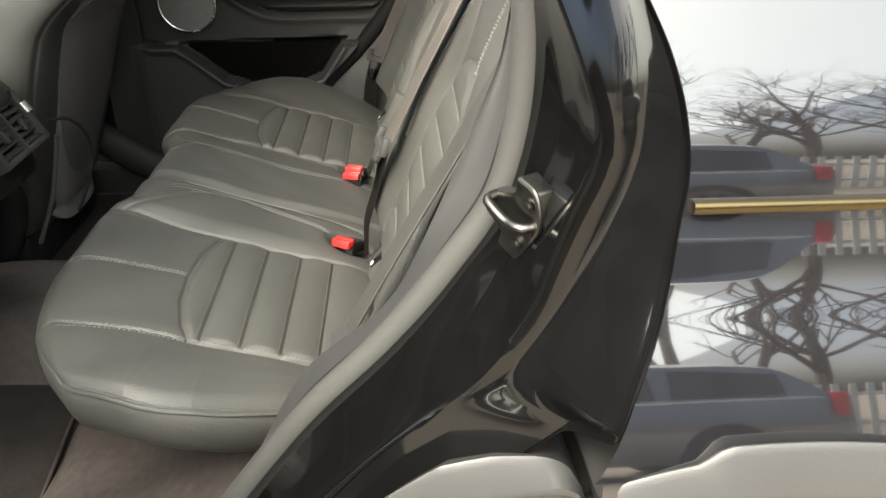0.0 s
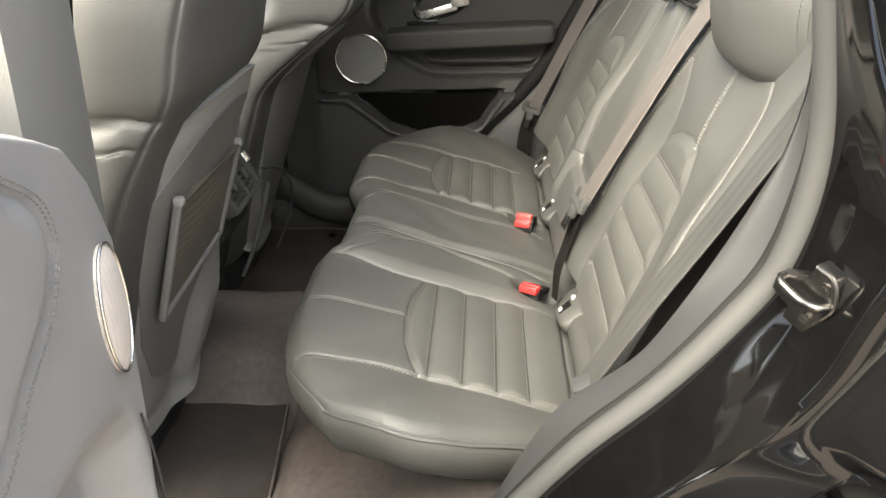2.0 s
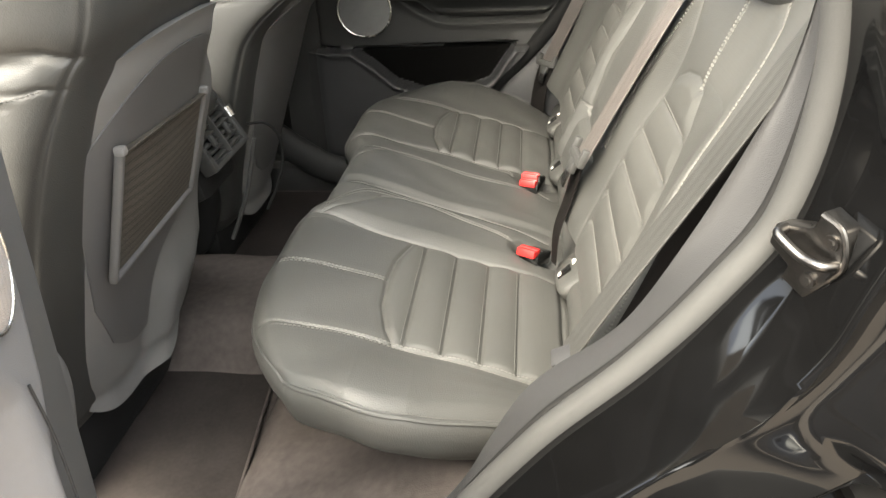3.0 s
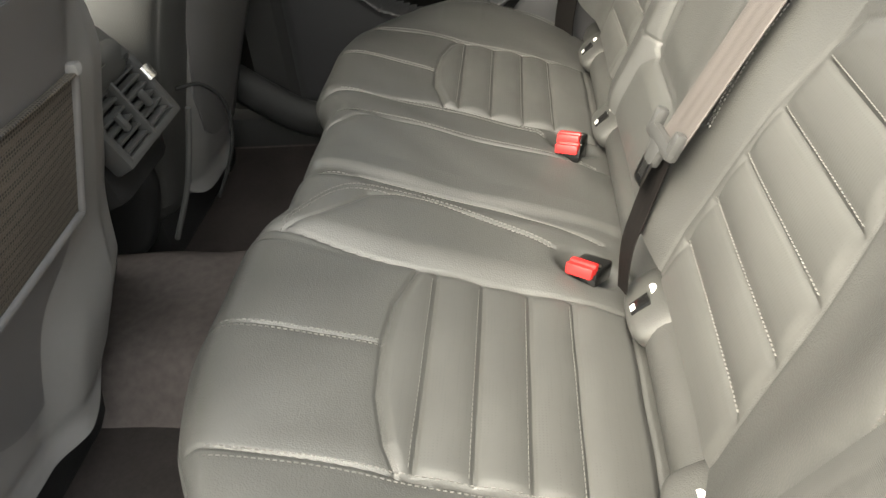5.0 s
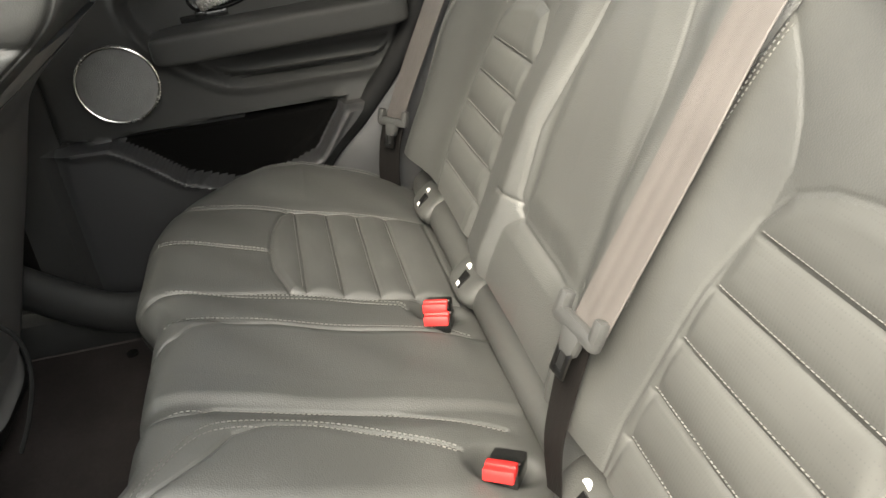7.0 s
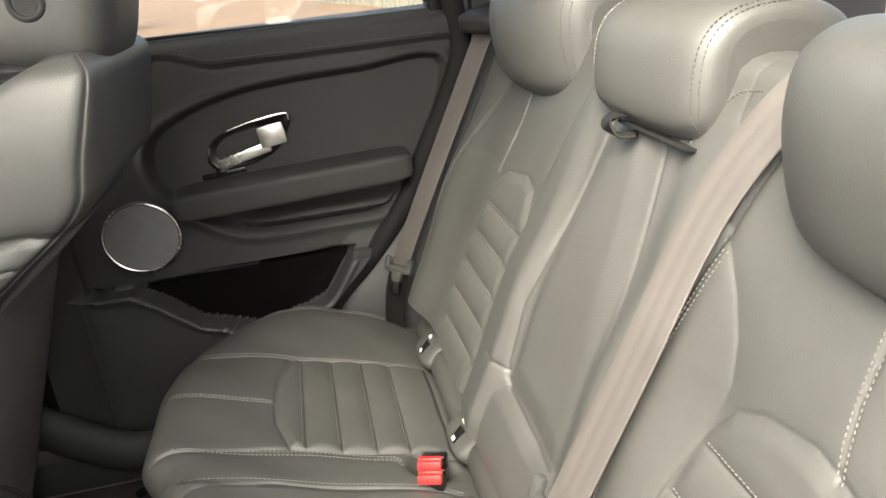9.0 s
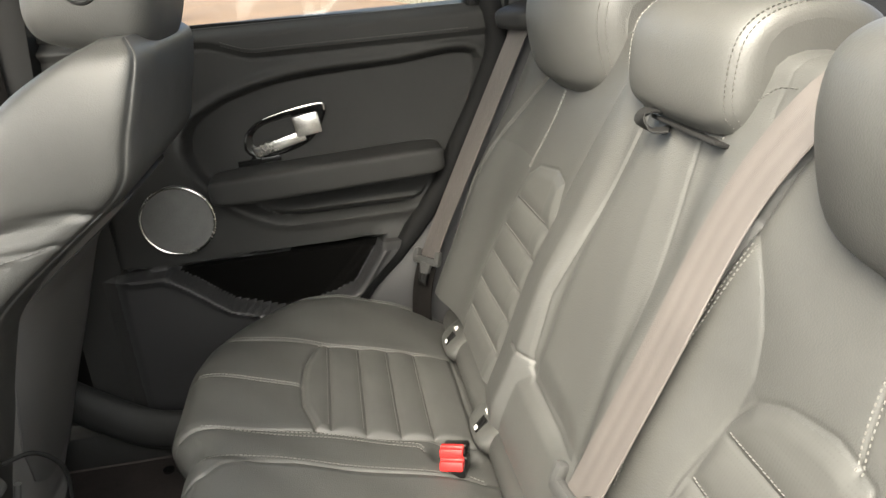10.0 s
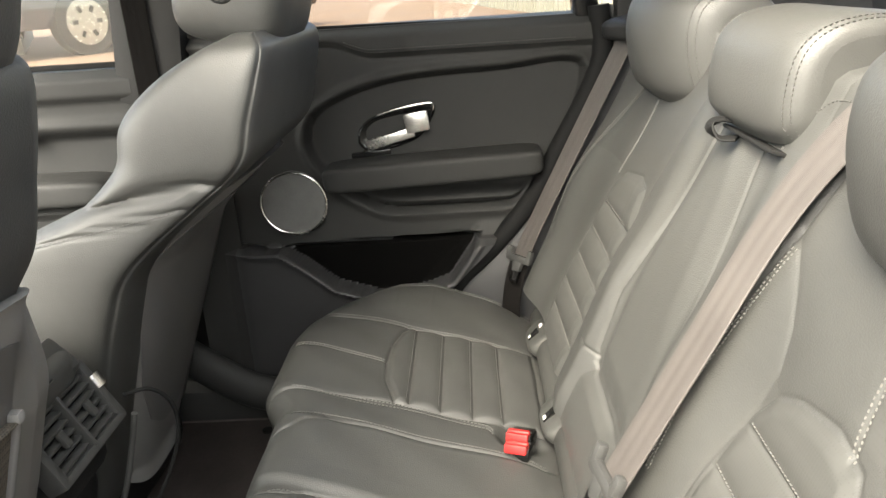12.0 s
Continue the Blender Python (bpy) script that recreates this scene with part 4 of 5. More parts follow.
    part("hem", sweep(np.linspace(corners[0], corners[1], 12), rounded_rect(0.003, 0.012, 0.001), up=(1, 0, 0)), MESH_NET, pocket, "brown elastic hem")
    part("hinge_cover", pillow((-0.695 + dx, yc - 0.243, 0.795 + dz), (0.040, 0.026, 0.105), (0.7, 0.7), turn=(0, 12, 0)), SEAT_BACK_SHELL, ob, "grey plastic recliner cover")
    U, V = np.linspace(0, 1, 24)[None, :, None], np.linspace(0, 1, 20)[:, None, None]
    P = (corners[0] * (1 - U) + corners[1] * U) * (1 - V) + (corners[3] * (1 - U) + corners[2] * U) * V
    P[..., 0] += 0.004 * np.sin(V[..., 0] * math.pi) * np.sin(U[..., 0] * math.pi)
    part("net", shell(P, (-0.002, 0, 0)), MESH_NET, pocket, "brown-grey stretched netting")
    return ob


near_seat = front_seat(0.61, 0.0, 0.0, "dark grey leather front seat with a netted map pocket", -1)
for ob in near_seat.children_recursive:       # its inner shoulder is well rounded
    for v in ob.data.vertices:
        v.co.x -= 0.06 * float(smooth(0.70, 0.84, v.co.y) * smooth(1.07, 1.24, v.co.z))
far_seat = front_seat(1.345, 0.075, -0.025, "dark grey leather front seat beside the far doors", 1)
for ob in far_seat.children_recursive:        # this one is set steeper, its foot further ahead
    for v in ob.data.vertices:
        v.co.x -= 0.105 * float(smooth(1.27, 1.07, v.co.z))

# ---- middle console ----
console = thing("centre_console", "dark plastic centre console end with two air vents", "console", at=(-0.8, YC, FLOOR))
part("body", block((0.60, 0.165, 0.36), (-1.13, YC, 0.72), 0.03), TRIM, console)
part("vent_housing", block((0.20, 0.175, 0.17), (-0.765, 0.95, 0.915), 0.03, turn=(0, -12, 0)), TRIM, console)
part("top_pad", pillow((-0.88, YC, 1.01), (0.22, 0.085, 0.035), (0.5, 0.4)), LEATHER, console)
VENT = pose(-0.648, 0.95, 0.962, 0, 62, 0)      # its face looks back and up


def vent_shape(shape):
    v, f = shape
    return np.array([VENT @ Vector(p) for p in v]), f


vent = part("air_vent", vent_shape(join(block((0.010, 0.17, 0.03), (-0.047, 0, -0.012), 0.004), block((0.012, 0.17, 0.03), (0.046, 0, -0.012), 0.005), block((0.1, 0.016, 0.03), (0, -0.078, -0.012), 0.005), block((0.1, 0.016, 0.03), (0, 0.078, -0.012), 0.005), block((0.09, 0.006, 0.02), (0, 0, -0.005), 0.002))), VENT_GREY, console, "grey plastic vent frame")
part("duct", vent_shape(block((0.08, 0.14, 0.01), (0, 0, -0.035), 0.002)), RUBBER, vent, "black duct mouth")
for sg in (-1, 1):
    for k in range(6):
        part("slat", vent_shape(block((0.0045, 0.066, 0.014), (-0.035 + 0.0138 * k, sg * 0.037, -0.008), 0.0015, turn=(0, 25, 0))), VENT_GREY, vent)
    part("slider", vent_shape(block((0.024, 0.012, 0.008), (0.006, sg * 0.036, 0.002), 0.003)), VENT_GREY, vent, "small grey slider tab")
part("thumb_wheel", vent_shape(sweep([(-0.024, 0.084, -0.002), (-0.004, 0.084, -0.002)], circle(0.012, 18), up=(0, 0, 1))), CHROME, vent, "chrome thumb wheel")
part("control_panel", block((0.03, 0.15, 0.055), (-0.688, 0.945, 1.022), 0.008, turn=(0, -42, 0)), VENT_GREY, console)
part("switch_plate", block((0.006, 0.055, 0.028), (-0.671, 0.925, 1.03), 0.002, turn=(0, -42, 0)), STEEL, console, "satin metal switch plate")
part("printed_bar", block((0.002, 0.02, 0.005), (-0.6665, 0.935, 1.034), 0.0004, turn=(0, -42, 0)), WHITE, console)
part("edge_strip", sweep(line([(-0.612, 1.034, 0.918), (-0.625, 1.034, 0.87), (-0.65, 1.03, 0.79), (-0.69, 1.02, 0.70)], 40), circle(0.0045, 10), up=(1, 0, 0)), VENT_GREY, console, "grey edge strip of the console end")
whole("power_cable", sweep(line([(-0.625, 1.04, 0.945), (-0.597, 1.062, 0.94), (-0.578, 1.08, 0.905), (-0.58, 1.085, 0.85), (-0.60, 1.075, 0.79), (-0.62, 1.06, 0.75)], 60), circle(0.003, 8), up=(1, 0, 0)), RUBBER, "thin black cable looped from the console", "cable")

# ---- far rear door ----
DOOR_REAR = [(0.13, 1.40), (0.136, 1.295), (0.042, 1.104), (0.0, 1.026), (-0.094, 0.914), (-0.175, 0.835), (-0.24, 0.72), (-0.28, 0.5)]
INSERT = line([(-0.462, 1.17), (-0.452, 1.205), (-0.43, 1.228), (-0.40, 1.245), (-0.365, 1.260), (-0.293, 1.279), (-0.216, 1.289), (-0.05, 1.295), (0.11, 1.297), (0.10, 1.20), (0.03, 1.07), (-0.03, 1.01), (-0.12, 1.003), (-0.29, 1.003), (-0.33, 1.015), (-0.40, 1.06), (-0.45, 1.12), (-0.462, 1.16)], 60)
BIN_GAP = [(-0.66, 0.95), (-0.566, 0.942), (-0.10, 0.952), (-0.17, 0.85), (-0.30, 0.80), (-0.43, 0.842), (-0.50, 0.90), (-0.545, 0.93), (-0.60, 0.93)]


def door_face(y0):
    """The sculpted inner panel of the far rear door."""
    z = np.r_[np.linspace(0.50, 1.15, 140), np.linspace(1.1525, 1.386, 170)][:, None]
    zr = np.array(DOOR_REAR)[::-1]
    xr = np.interp(z, zr[:, 1], zr[:, 0])
    x = -0.70 + (xr + 0.70) * np.linspace(0, 1, 240)[None]
    Z = z + 0 * x
    pad_low = 1.328 + 0.027 * smooth(-0.30, -0.40, x)
    d = 0.010 * smooth(-0.003, 0.012, Z - pad_low) - 0.02 * smooth(1.36, 1.386, Z) ** 2
    ins = inside(INSERT, x, Z)
    d = d - 0.002 * np.exp(-((ins / 0.003) ** 2)) - 0.0015 * np.exp(-(((Z - pad_low + 0.004) / 0.0035) ** 2))
    d = d - 0.022 * smooth(-0.002, 0.011, ins) + 0.006 * np.exp(-(((ins + 0.008) / 0.009) ** 2))
    d = d + 0.032 * np.exp(-(((Z - 1.028) / 0.016) ** 2)) * smooth(0.0, 0.02, ins) * smooth(-0.36, -0.25, x)
    bin_in = inside(BIN_GAP, x, Z)
    d = d - 0.04 * smooth(0, 0.010, bin_in) + 0.030 * smooth(0.945, 0.93, Z) + 0.006 * np.exp(-(((bin_in + 0.006) / 0.006) ** 2)) * smooth(0.945, 0.92, Z)
    d = d + 0.012 * smooth(0.075, 0.05, xr - x) * smooth(0.98, 0.94, Z)
    d = d - 0.03 * smooth(-0.62, -0.70, x) - 0.06 * smooth(0.66, 0.5, Z)
    return np.stack([x, y0 - d, Z], -1)


far_door = thing("far_rear_door", "closed far rear door with a dark grey padded inner panel", "car door", at=(-0.3, 1.72, 0.5))
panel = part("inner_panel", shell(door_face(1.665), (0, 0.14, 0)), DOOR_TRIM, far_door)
# the shade under the panel's ledge is coloured into the bin recess
second_look(panel, BIN_SHADE, lambda x, y, z: inside(BIN_GAP, x, z) > 0.0105)
second_look(panel, PILLAR, lambda x, y, z: (inside(BIN_GAP, x, z) < 0.0105) & (z < 0.938) & (x > -0.64))
xx = np.linspace(-0.36, 0.10, 120)
seam = np.stack([xx, np.full(120, 1.6535), 1.337 + 0.027 * smooth(-0.30, -0.40, xx)], -1)
part("stitching", join(stitches(seam, lift=(0, -0.0007, 0.0002), wide=0.0004), stitches(seam + np.array((0, 0, 0.006)), lift=(0, -0.0007, 0.0002), wide=0.0004)), THREAD, panel, "pale stitching along the upper pad", kind="stuff")
arm = part("armrest", pillow((-0.20, 1.662, 1.098), (0.228, 0.06, 0.028), (0.30, 0.22), turn=(0, -2.2, 0)), DOOR_TRIM, far_door)
part("stitching", stitches(np.stack([np.linspace(-0.39, 0.0, 80), np.full(80, 1.6065), np.linspace(1.098, 1.112, 80)], -1), lift=(0, -0.0006, 0.0001), wide=0.0005), THREAD, arm, kind="stuff")
bezel_out = line([(-0.355, 1.152), (-0.352, 1.178), (-0.325, 1.203), (-0.27, 1.218), (-0.205, 1.228), (-0.188, 1.222), (-0.20, 1.188), (-0.225, 1.158), (-0.26, 1.143), (-0.31, 1.133), (-0.342, 1.137), (-0.355, 1.15)], 40)[:-1]
bezel_in = np.array([(-0.272, 1.182)]) + (bezel_out - np.array([(-0.272, 1.182)])) * np.array([(0.78, 0.66)])
ringv = [np.c_[q[:, 0], np.full(len(q), y), q[:, 1]] for q, y in ((bezel_out, 1.70), (bezel_out, 1.685), (bezel_in * 0.3 + bezel_out * 0.7, 1.681), (bezel_in, 1.685), (bezel_in, 1.715))]
handle = part("handle_bezel", grid(np.array(ringv), wrap_v=True), GLOSS_BLACK, far_door, "gloss black handle surround")
part("recess", plate(bezel_in, "y", 1.716, 0.004, 0), GLOSS_BLACK, handle)
part("lever", join(block((0.105, 0.012, 0.022), (-0.285, 1.672, 1.160), 0.005, turn=(0, -14, 0)), block((0.052, 0.014, 0.042), (-0.228, 1.672, 1.192), 0.005, turn=(0, -8, 0))), CHROME, handle, "chrome pull lever")
part("trim_strip", sweep(line([(-0.31, 1.68, 1.209), (-0.26, 1.679, 1.221), (-0.195, 1.679, 1.228), (-0.192, 1.679, 1.215)], 30), circle(0.0022, 8), up=(0, 1, 0)), CHROME, handle)
part("window_switch", join(block((0.085, 0.012, 0.012), (-0.33, 1.69, 1.128), 0.003, turn=(0, -4, 0)), block((0.02, 0.012, 0.008), (-0.335, 1.684, 1.133), 0.002)), GLOSS_BLACK, far_door, "black window switch")
SPK = (-0.50, 1.038)
ring = [(SPK[0] + 0.070 * math.cos(a), 1.648, SPK[1] + 0.067 * math.sin(a)) for a in np.linspace(0, 2 * math.pi, 65)]
speaker = part("speaker_grille", sweep([(SPK[0], 1.68, SPK[1]), (SPK[0], 1.651, SPK[1]), (SPK[0], 1.6495, SPK[1])], circle(0.067, 48), up=(0, 0, 1)), GRILLE, far_door)
part("chrome_ring", sweep(ring, circle(0.0028, 8), up=(0, 1, 0)), CHROME, speaker)
window = thing("window_rear", "lightly tinted rear door window in a black frame", "window", kind="structure", at=(-0.2, 1.70, 1.38))
pane = part("pane", block((0.80, 0.004, 0.46), (-0.26, 1.705, 1.60), 0.0), GLASS, window)
pane.visible_shadow = False
part("window_frame", join(block((0.05, 0.05, 0.5), (0.095, 1.695, 1.58), 0.01, turn=(0, -8, 0)), block((0.85, 0.05, 0.04), (-0.26, 1.70, 1.80), 0.01)), GLOSS_BLACK, window)
part("belt_strip", sweep(np.c_[np.linspace(-0.68, 0.075, 20), np.full(20, 1.692), np.linspace(1.391, 1.378, 20)], rounded_rect(0.012, 0.010, 0.003), up=(0, 1, 0)), RUBBER, window)

# ---- far side: pillars and front door ----
dr = line(DOOR_REAR, 80)
rows = [np.c_[dr[:, 0] + k, np.full(80, y), dr[:, 1]] for k, y in ((-0.004, 1.69), (0.012, 1.675), (0.03, 1.66), (0.06, 1.645), (0.12, 1.64), (0.5, 1.60))]
wall = thing("wall_far", "dark grey plastic trim behind the far rear door", "pillar", kind="structure", at=(0.1, 1.66, 0.5))
part("pillar_trim", grid(np.array(rows), flip=True), PILLAR, wall)
part("door_seal", sweep(np.c_[dr[:, 0] + 0.012, np.full(80, 1.662), dr[:, 1]], circle(0.021, 12), up=(0, 1, 0)), RUBBER, wall, "black rubber door seal")
part("upper_pillar", join(block((0.5, 0.05, 0.5), (0.42, 1.66, 1.56), 0.02), block((0.5, 0.06, 0.9), (0.8, 1.66, 0.95), 0.02)), TRIM, wall)
part("belt_guide", pillow((0.205, 1.60, 1.362), (0.06, 0.05, 0.02), (0.5, 0.5), turn=(0, -8, 30)), TRIM, wall, "black belt guide cover")
pillar = thing("wall_pillar", "grey plastic trim of the far door pillar between the doors", "pillar", kind="structure", at=(-0.72, 1.68, 0.5))
part("lower_trim", block((0.19, 0.09, 0.85), (-0.72, 1.70, 0.86), 0.03), DOOR_TRIM, pillar)
part("upper_trim", block((0.15, 0.08, 0.6), (-0.74, 1.70, 1.55), 0.03, turn=(0, 6, 0)), TRIM, pillar)
front_belt = thing("seat_belt", "dark front seat belt hanging on the far door pillar", "seat belt", at=(-0.76, 1.64, 0.7))
part("webbing", strap([(-0.76, 1.645, 1.68), (-0.76, 1.645, 1.3), (-0.76, 1.645, 0.9), (-0.76, 1.64, 0.7)], 0.046, (0.3, -1, 0)), BELT_AND_GAP_BLACK, front_belt)

front_door = thing("far_front_door", "closed far front door with a grey padded inner panel", "car door", at=(-1.2, 1.7, 0.5))
z = np.linspace(0.5, 1.335, 140)[:, None]
x = np.linspace(-1.75, -0.805, 120)[None]
Z, X = z + 0 * x, x + 0 * z
ins = inside([(-1.7, 1.0), (-0.83, 1.0), (-0.82, 1.18), (-0.84, 1.215), (-1.7, 1.215)], X, Z)
d = 0.016 * smooth(1.27, 1.285, Z) + 0.01 * np.exp(-(((Z - 1.225) / 0.012) ** 2)) - 0.03 * smooth(0, 0.025, ins) - 0.02 * smooth(1.31, 1.335, Z) ** 2
d = d + 0.03 * np.exp(-(((Z - 1.035) / 0.018) ** 2))
part("inner_panel", shell(np.stack([X, 1.675 - d, Z], -1), (0, 0.05, 0)), DOOR_TRIM, front_door)
part("armrest", pillow((-1.13, 1.665, 1.092), (0.25, 0.06, 0.03), (0.4, 0.35)), DOOR_TRIM, front_door)
part("lever", block((0.06, 0.014, 0.018), (-1.07, 1.68, 1.195), 0.005), CHROME, front_door, "chrome pull lever")
window = thing("window_front", "lightly tinted front door window in its frame", "window", kind="structure", at=(-1.2, 1.7, 1.34))
pane = part("pane", block((0.95, 0.004, 0.46), (-1.28, 1.705, 1.56), 0.0), GLASS, window)
pane.visible_shadow = False
part("window_frame", join(block((0.95, 0.05, 0.04), (-1.28, 1.70, 1.80), 0.01), block((0.05, 0.05, 0.5), (-1.75, 1.70, 1.55), 0.01)), GLOSS_BLACK, window)
part("belt_strip", sweep(np.c_[np.linspace(-1.75, -0.81, 20), np.full(20, 1.70), np.full(20, 1.343)], rounded_rect(0.012, 0.010, 0.003), up=(0, 1, 0)), RUBBER, window)
whole("wall_front", block((0.08, 1.5, 0.62), (-1.80, YC, 0.84), 0.02), TRIM, "dark dashboard end closing the cabin", "wall", kind="structure")
whole("wall_back", join(block((0.05, 1.5, 0.6), (1.0, YC, 0.85), 0.02), block((0.5, 1.4, 0.03), (0.62, YC, 1.22), 0.01)), TRIM, "dark load cover and tail trim behind the backrest", "wall", kind="structure")
# Unseen roof: its opening is added to light the seats from above.
roof = thing("ceiling", "unseen grey headlining with an opening added to let daylight in", "ceiling", kind="structure", at=(-0.2, YC, 1.8))
part("lining", join(block((0.80, 1.42, 0.04), (-1.02, YC, 1.80), 0.015), block((0.88, 1.42, 0.04), (0.59, YC, 1.80), 0.015), block((0.77, 0.06, 0.04), (-0.235, YC - 0.68, 1.80), 0.015), block((0.77, 0.80, 0.04), (-0.235, YC + 0.31, 1.80), 0.015)), BEIGE_HEAD, roof)

# ---- floor mats, sill and duct ----
def mat_outline(y0, y1):
    return [(-0.90, y0), (-0.522, y0), (-0.505, y0 + 0.02), (-0.552, y1 - 0.03), (-0.575, y1), (-0.70, y1), (-0.722, y1 - 0.012), (-0.735, y1 - 0.045), (-0.755, y1 - 0.062), (-0.90, y1 - 0.055)]


for y0, y1 in ((0.37, 0.86), (1.06, 1.59)):
    fm = thing("floor_mat", "dark worn carpet floor mat with a stitched edge", "floor mat", "rear floor mats", at=(-0.68, (y0 + y1) / 2, FLOOR))
    out = mat_outline(y0, y1) if y0 < YC else [(x, y0 + y1 - y) for x, y in mat_outline(y0, y1)][::-1]
    part("carpet", plate(out, "z", FLOOR + 0.012, 0.008, 0.003), MAT_PILE, fm)
    part("binding", sweep(np.c_[np.array(out), np.full(len(out), FLOOR + 0.019)], circle(0.003, 8), up=(0, 0, 1)), CARPET, fm)
    for px, py in ((-0.562, y0 + 0.05), (-0.60, y1 - 0.05)):
        part("fastener", sweep([(px, py, FLOOR + 0.018), (px, py, FLOOR + 0.025)], circle(0.011, 16), up=(0, 1, 0)), GLOSS_BLACK, fm, "black plastic mat fastener")
sill = thing("door_sill", "grey plastic door sill with a tread plate", "sill", kind="structure", at=(-0.4, 0.2, 0.55))
prof = [(0.04, 0.47), (0.06, 0.555), (0.10, 0.578), (0.17, 0.588), (0.18, 0.598), (0.30, 0.602), (0.322, 0.600), (0.332, 0.592), (0.338, 0.50)]
P = np.array([[(x, y, z) for y, z in prof] for x in np.linspace(-1.0, -0.285, 30)])
part("cover", grid(P), PILLAR, sill)
part("end_cover", block((0.14, 0.20, 0.10), (-0.222, 0.215, 0.558), 0.012, turn=(0, -8, 0)), PILLAR, sill)
part("tread_plate", join(block((0.34, 0.09, 0.008), (-0.47, 0.255, 0.602), 0.003), block((0.20, 0.04, 0.006), (-0.46, 0.27, 0.608), 0.002)), PILLAR, sill, "dark tread plate")
duct = line([(-0.78, 1.60, 0.72), (-0.70, 1.60, 0.66), (-0.62, 1.60, 0.615), (-0.5, 1.60, 0.60)], 30)
whole("trim_far_sill", join(sweep(duct, circle(0.042, 16, 0.7), up=(0, 1, 0)), block((1.2, 0.07, 0.09), (-1.05, 1.642, 0.572), 0.02)), DOOR_TRIM, "smooth grey sill cover by the far door", "sill trim", kind="structure")

# ---- near body side: jamb, seal, quarter panel ----
SEAL_PATH = [(-0.33, 0.56), (-0.25, 0.68), (-0.178, 0.789), (-0.064, 0.945), (0.014, 1.029), (0.073, 1.108), (0.108, 1.168), (0.122, 1.264), (0.115, 1.34), (0.08, 1.5), (0.02, 1.70)]
CREASE_PATH = [(-0.25, 0.52), (-0.21, 0.66), (-0.155, 0.78), (-0.09, 0.885), (-0.036, 0.956), (0.005, 1.003), (0.044, 1.037), (0.080, 1.068), (0.100, 1.096), (0.115, 1.126), (0.124, 1.158), (0.134, 1.19), (0.145, 1.22), (0.148, 1.245), (0.137, 1.28), (0.121, 1.317), (0.09, 1.38), (0.05, 1.5), (-0.01, 1.70)]
EDGE_PATH = [(-0.20, 0.50), (-0.16, 0.64), (-0.11, 0.75), (-0.06, 0.83), (-0.02, 0.885), (0.03, 0.94), (0.075, 0.985), (0.115, 1.02), (0.145, 1.047), (0.160, 1.072), (0.171, 1.101), (0.183, 1.134), (0.190, 1.165), (0.194, 1.198), (0.197, 1.231), (0.193, 1.263), (0.184, 1.294), (0.171, 1.322), (0.14, 1.38), (0.09, 1.5), (0.02, 1.70)]
TRIM_PATH = [(-0.33, 0.30, 0.52), (-0.25, 0.29, 0.64), (-0.19, 0.285, 0.73), (-0.144, 0.28, 0.80), (-0.112, 0.28, 0.866), (-0.077, 0.285, 0.925), (-0.042, 0.292, 0.955), (-0.016, 0.289, 0.977), (0.012, 0.284, 1.008), (0.030, 0.278, 1.04), (0.053, 0.262, 1.10), (0.073, 0.25, 1.155), (0.092, 0.241, 1.21), (0.108, 0.235, 1.26), (0.113, 0.225, 1.34), (0.085, 0.22, 1.5), (0.03, 0.21, 1.70)]
N = 160
CX, CZ = 0.265, 0.548          # the wheel's middle
sp, ep, tp, cp = line(SEAL_PATH, N), line(EDGE_PATH, N), line(TRIM_PATH, N), line(CREASE_PATH, N)
at_y = lambda p, y: np.c_[p[:, 0], np.broadcast_to(y, len(p)), p[:, 1]]
# the outer skin leans inwards with its height and folds at the waist crease
TILT_Z = [0.5, 1.02, 1.05, 1.095, 1.125, 1.145, 1.168, 1.196, 1.208, 1.215, 1.248, 1.29, 1.35, 1.75]
TILT = [0, 4, 18.8, 20, 22.5, 24, 17.8, 12.5, 10, 8.4, 12.5, 23, 28, 28]
sz = np.linspace(0.5, 1.75, 500)
sy = np.cumsum(np.tan(np.radians(np.interp(sz, TILT_Z, TILT)))) * (sz[1] - sz[0])
sy = sy - np.interp(1.05, sz, sy) + 0.004
skin = lambda z: np.interp(z, sz, sy)
side_body = thing("car_body_side", "glossy black painted rear body side round the open door frame", "car body", at=(0.3, 0.1, GROUND))
low_part = smooth(1.13, 1.0, sp[:, 1])        # the frame is stepped above and one smooth swell below
edge_low = smooth(1.075, 1.035, ep[:, 1])
ey = skin(ep[:, 1]) * (1 - edge_low) + 0.062 * edge_low
rows = []
for k in np.linspace(0, 1, 26):            # the shut face swells out from the seal to a crease
    high = np.interp(k, [0, 0.12, 0.3, 0.6, 0.85, 1], [0.19, 0.178, 0.163, 0.145, 0.115, 0.085])
    low = 0.19 - 0.11 * math.sin(k * math.pi / 2) ** 1.2
    rows.append(at_y(sp * (1 - k) + cp * k, high * (1 - low_part) + low * low_part))
for k in np.linspace(0.03, 0.97, 30):      # a shallow channel from the crease to the panel's edge
    high = 0.082 + (ey + 0.006 - 0.082) * smooth(0, 1, k) + 0.012 * math.sin(k * math.pi)
    low = 0.082 - 0.020 * k
    rows.append(at_y(cp * (1 - k) + ep * k, high * (1 - edge_low) + low * edge_low))
rows += [at_y(cp * 0.01 + ep * 0.99, ey + 0.002), at_y(ep * 1.0, ey), at_y(ep * 1.004 - cp * 0.004, ey)]
part("door_jamb", grid(np.array(rows), flip=True), JAMB, side_body)
part("door_seal", sweep(at_y(sp, 0.192), circle(0.0135, 14), up=(0, 1, 0)), SEAL, side_body, "grey rubber door seal")
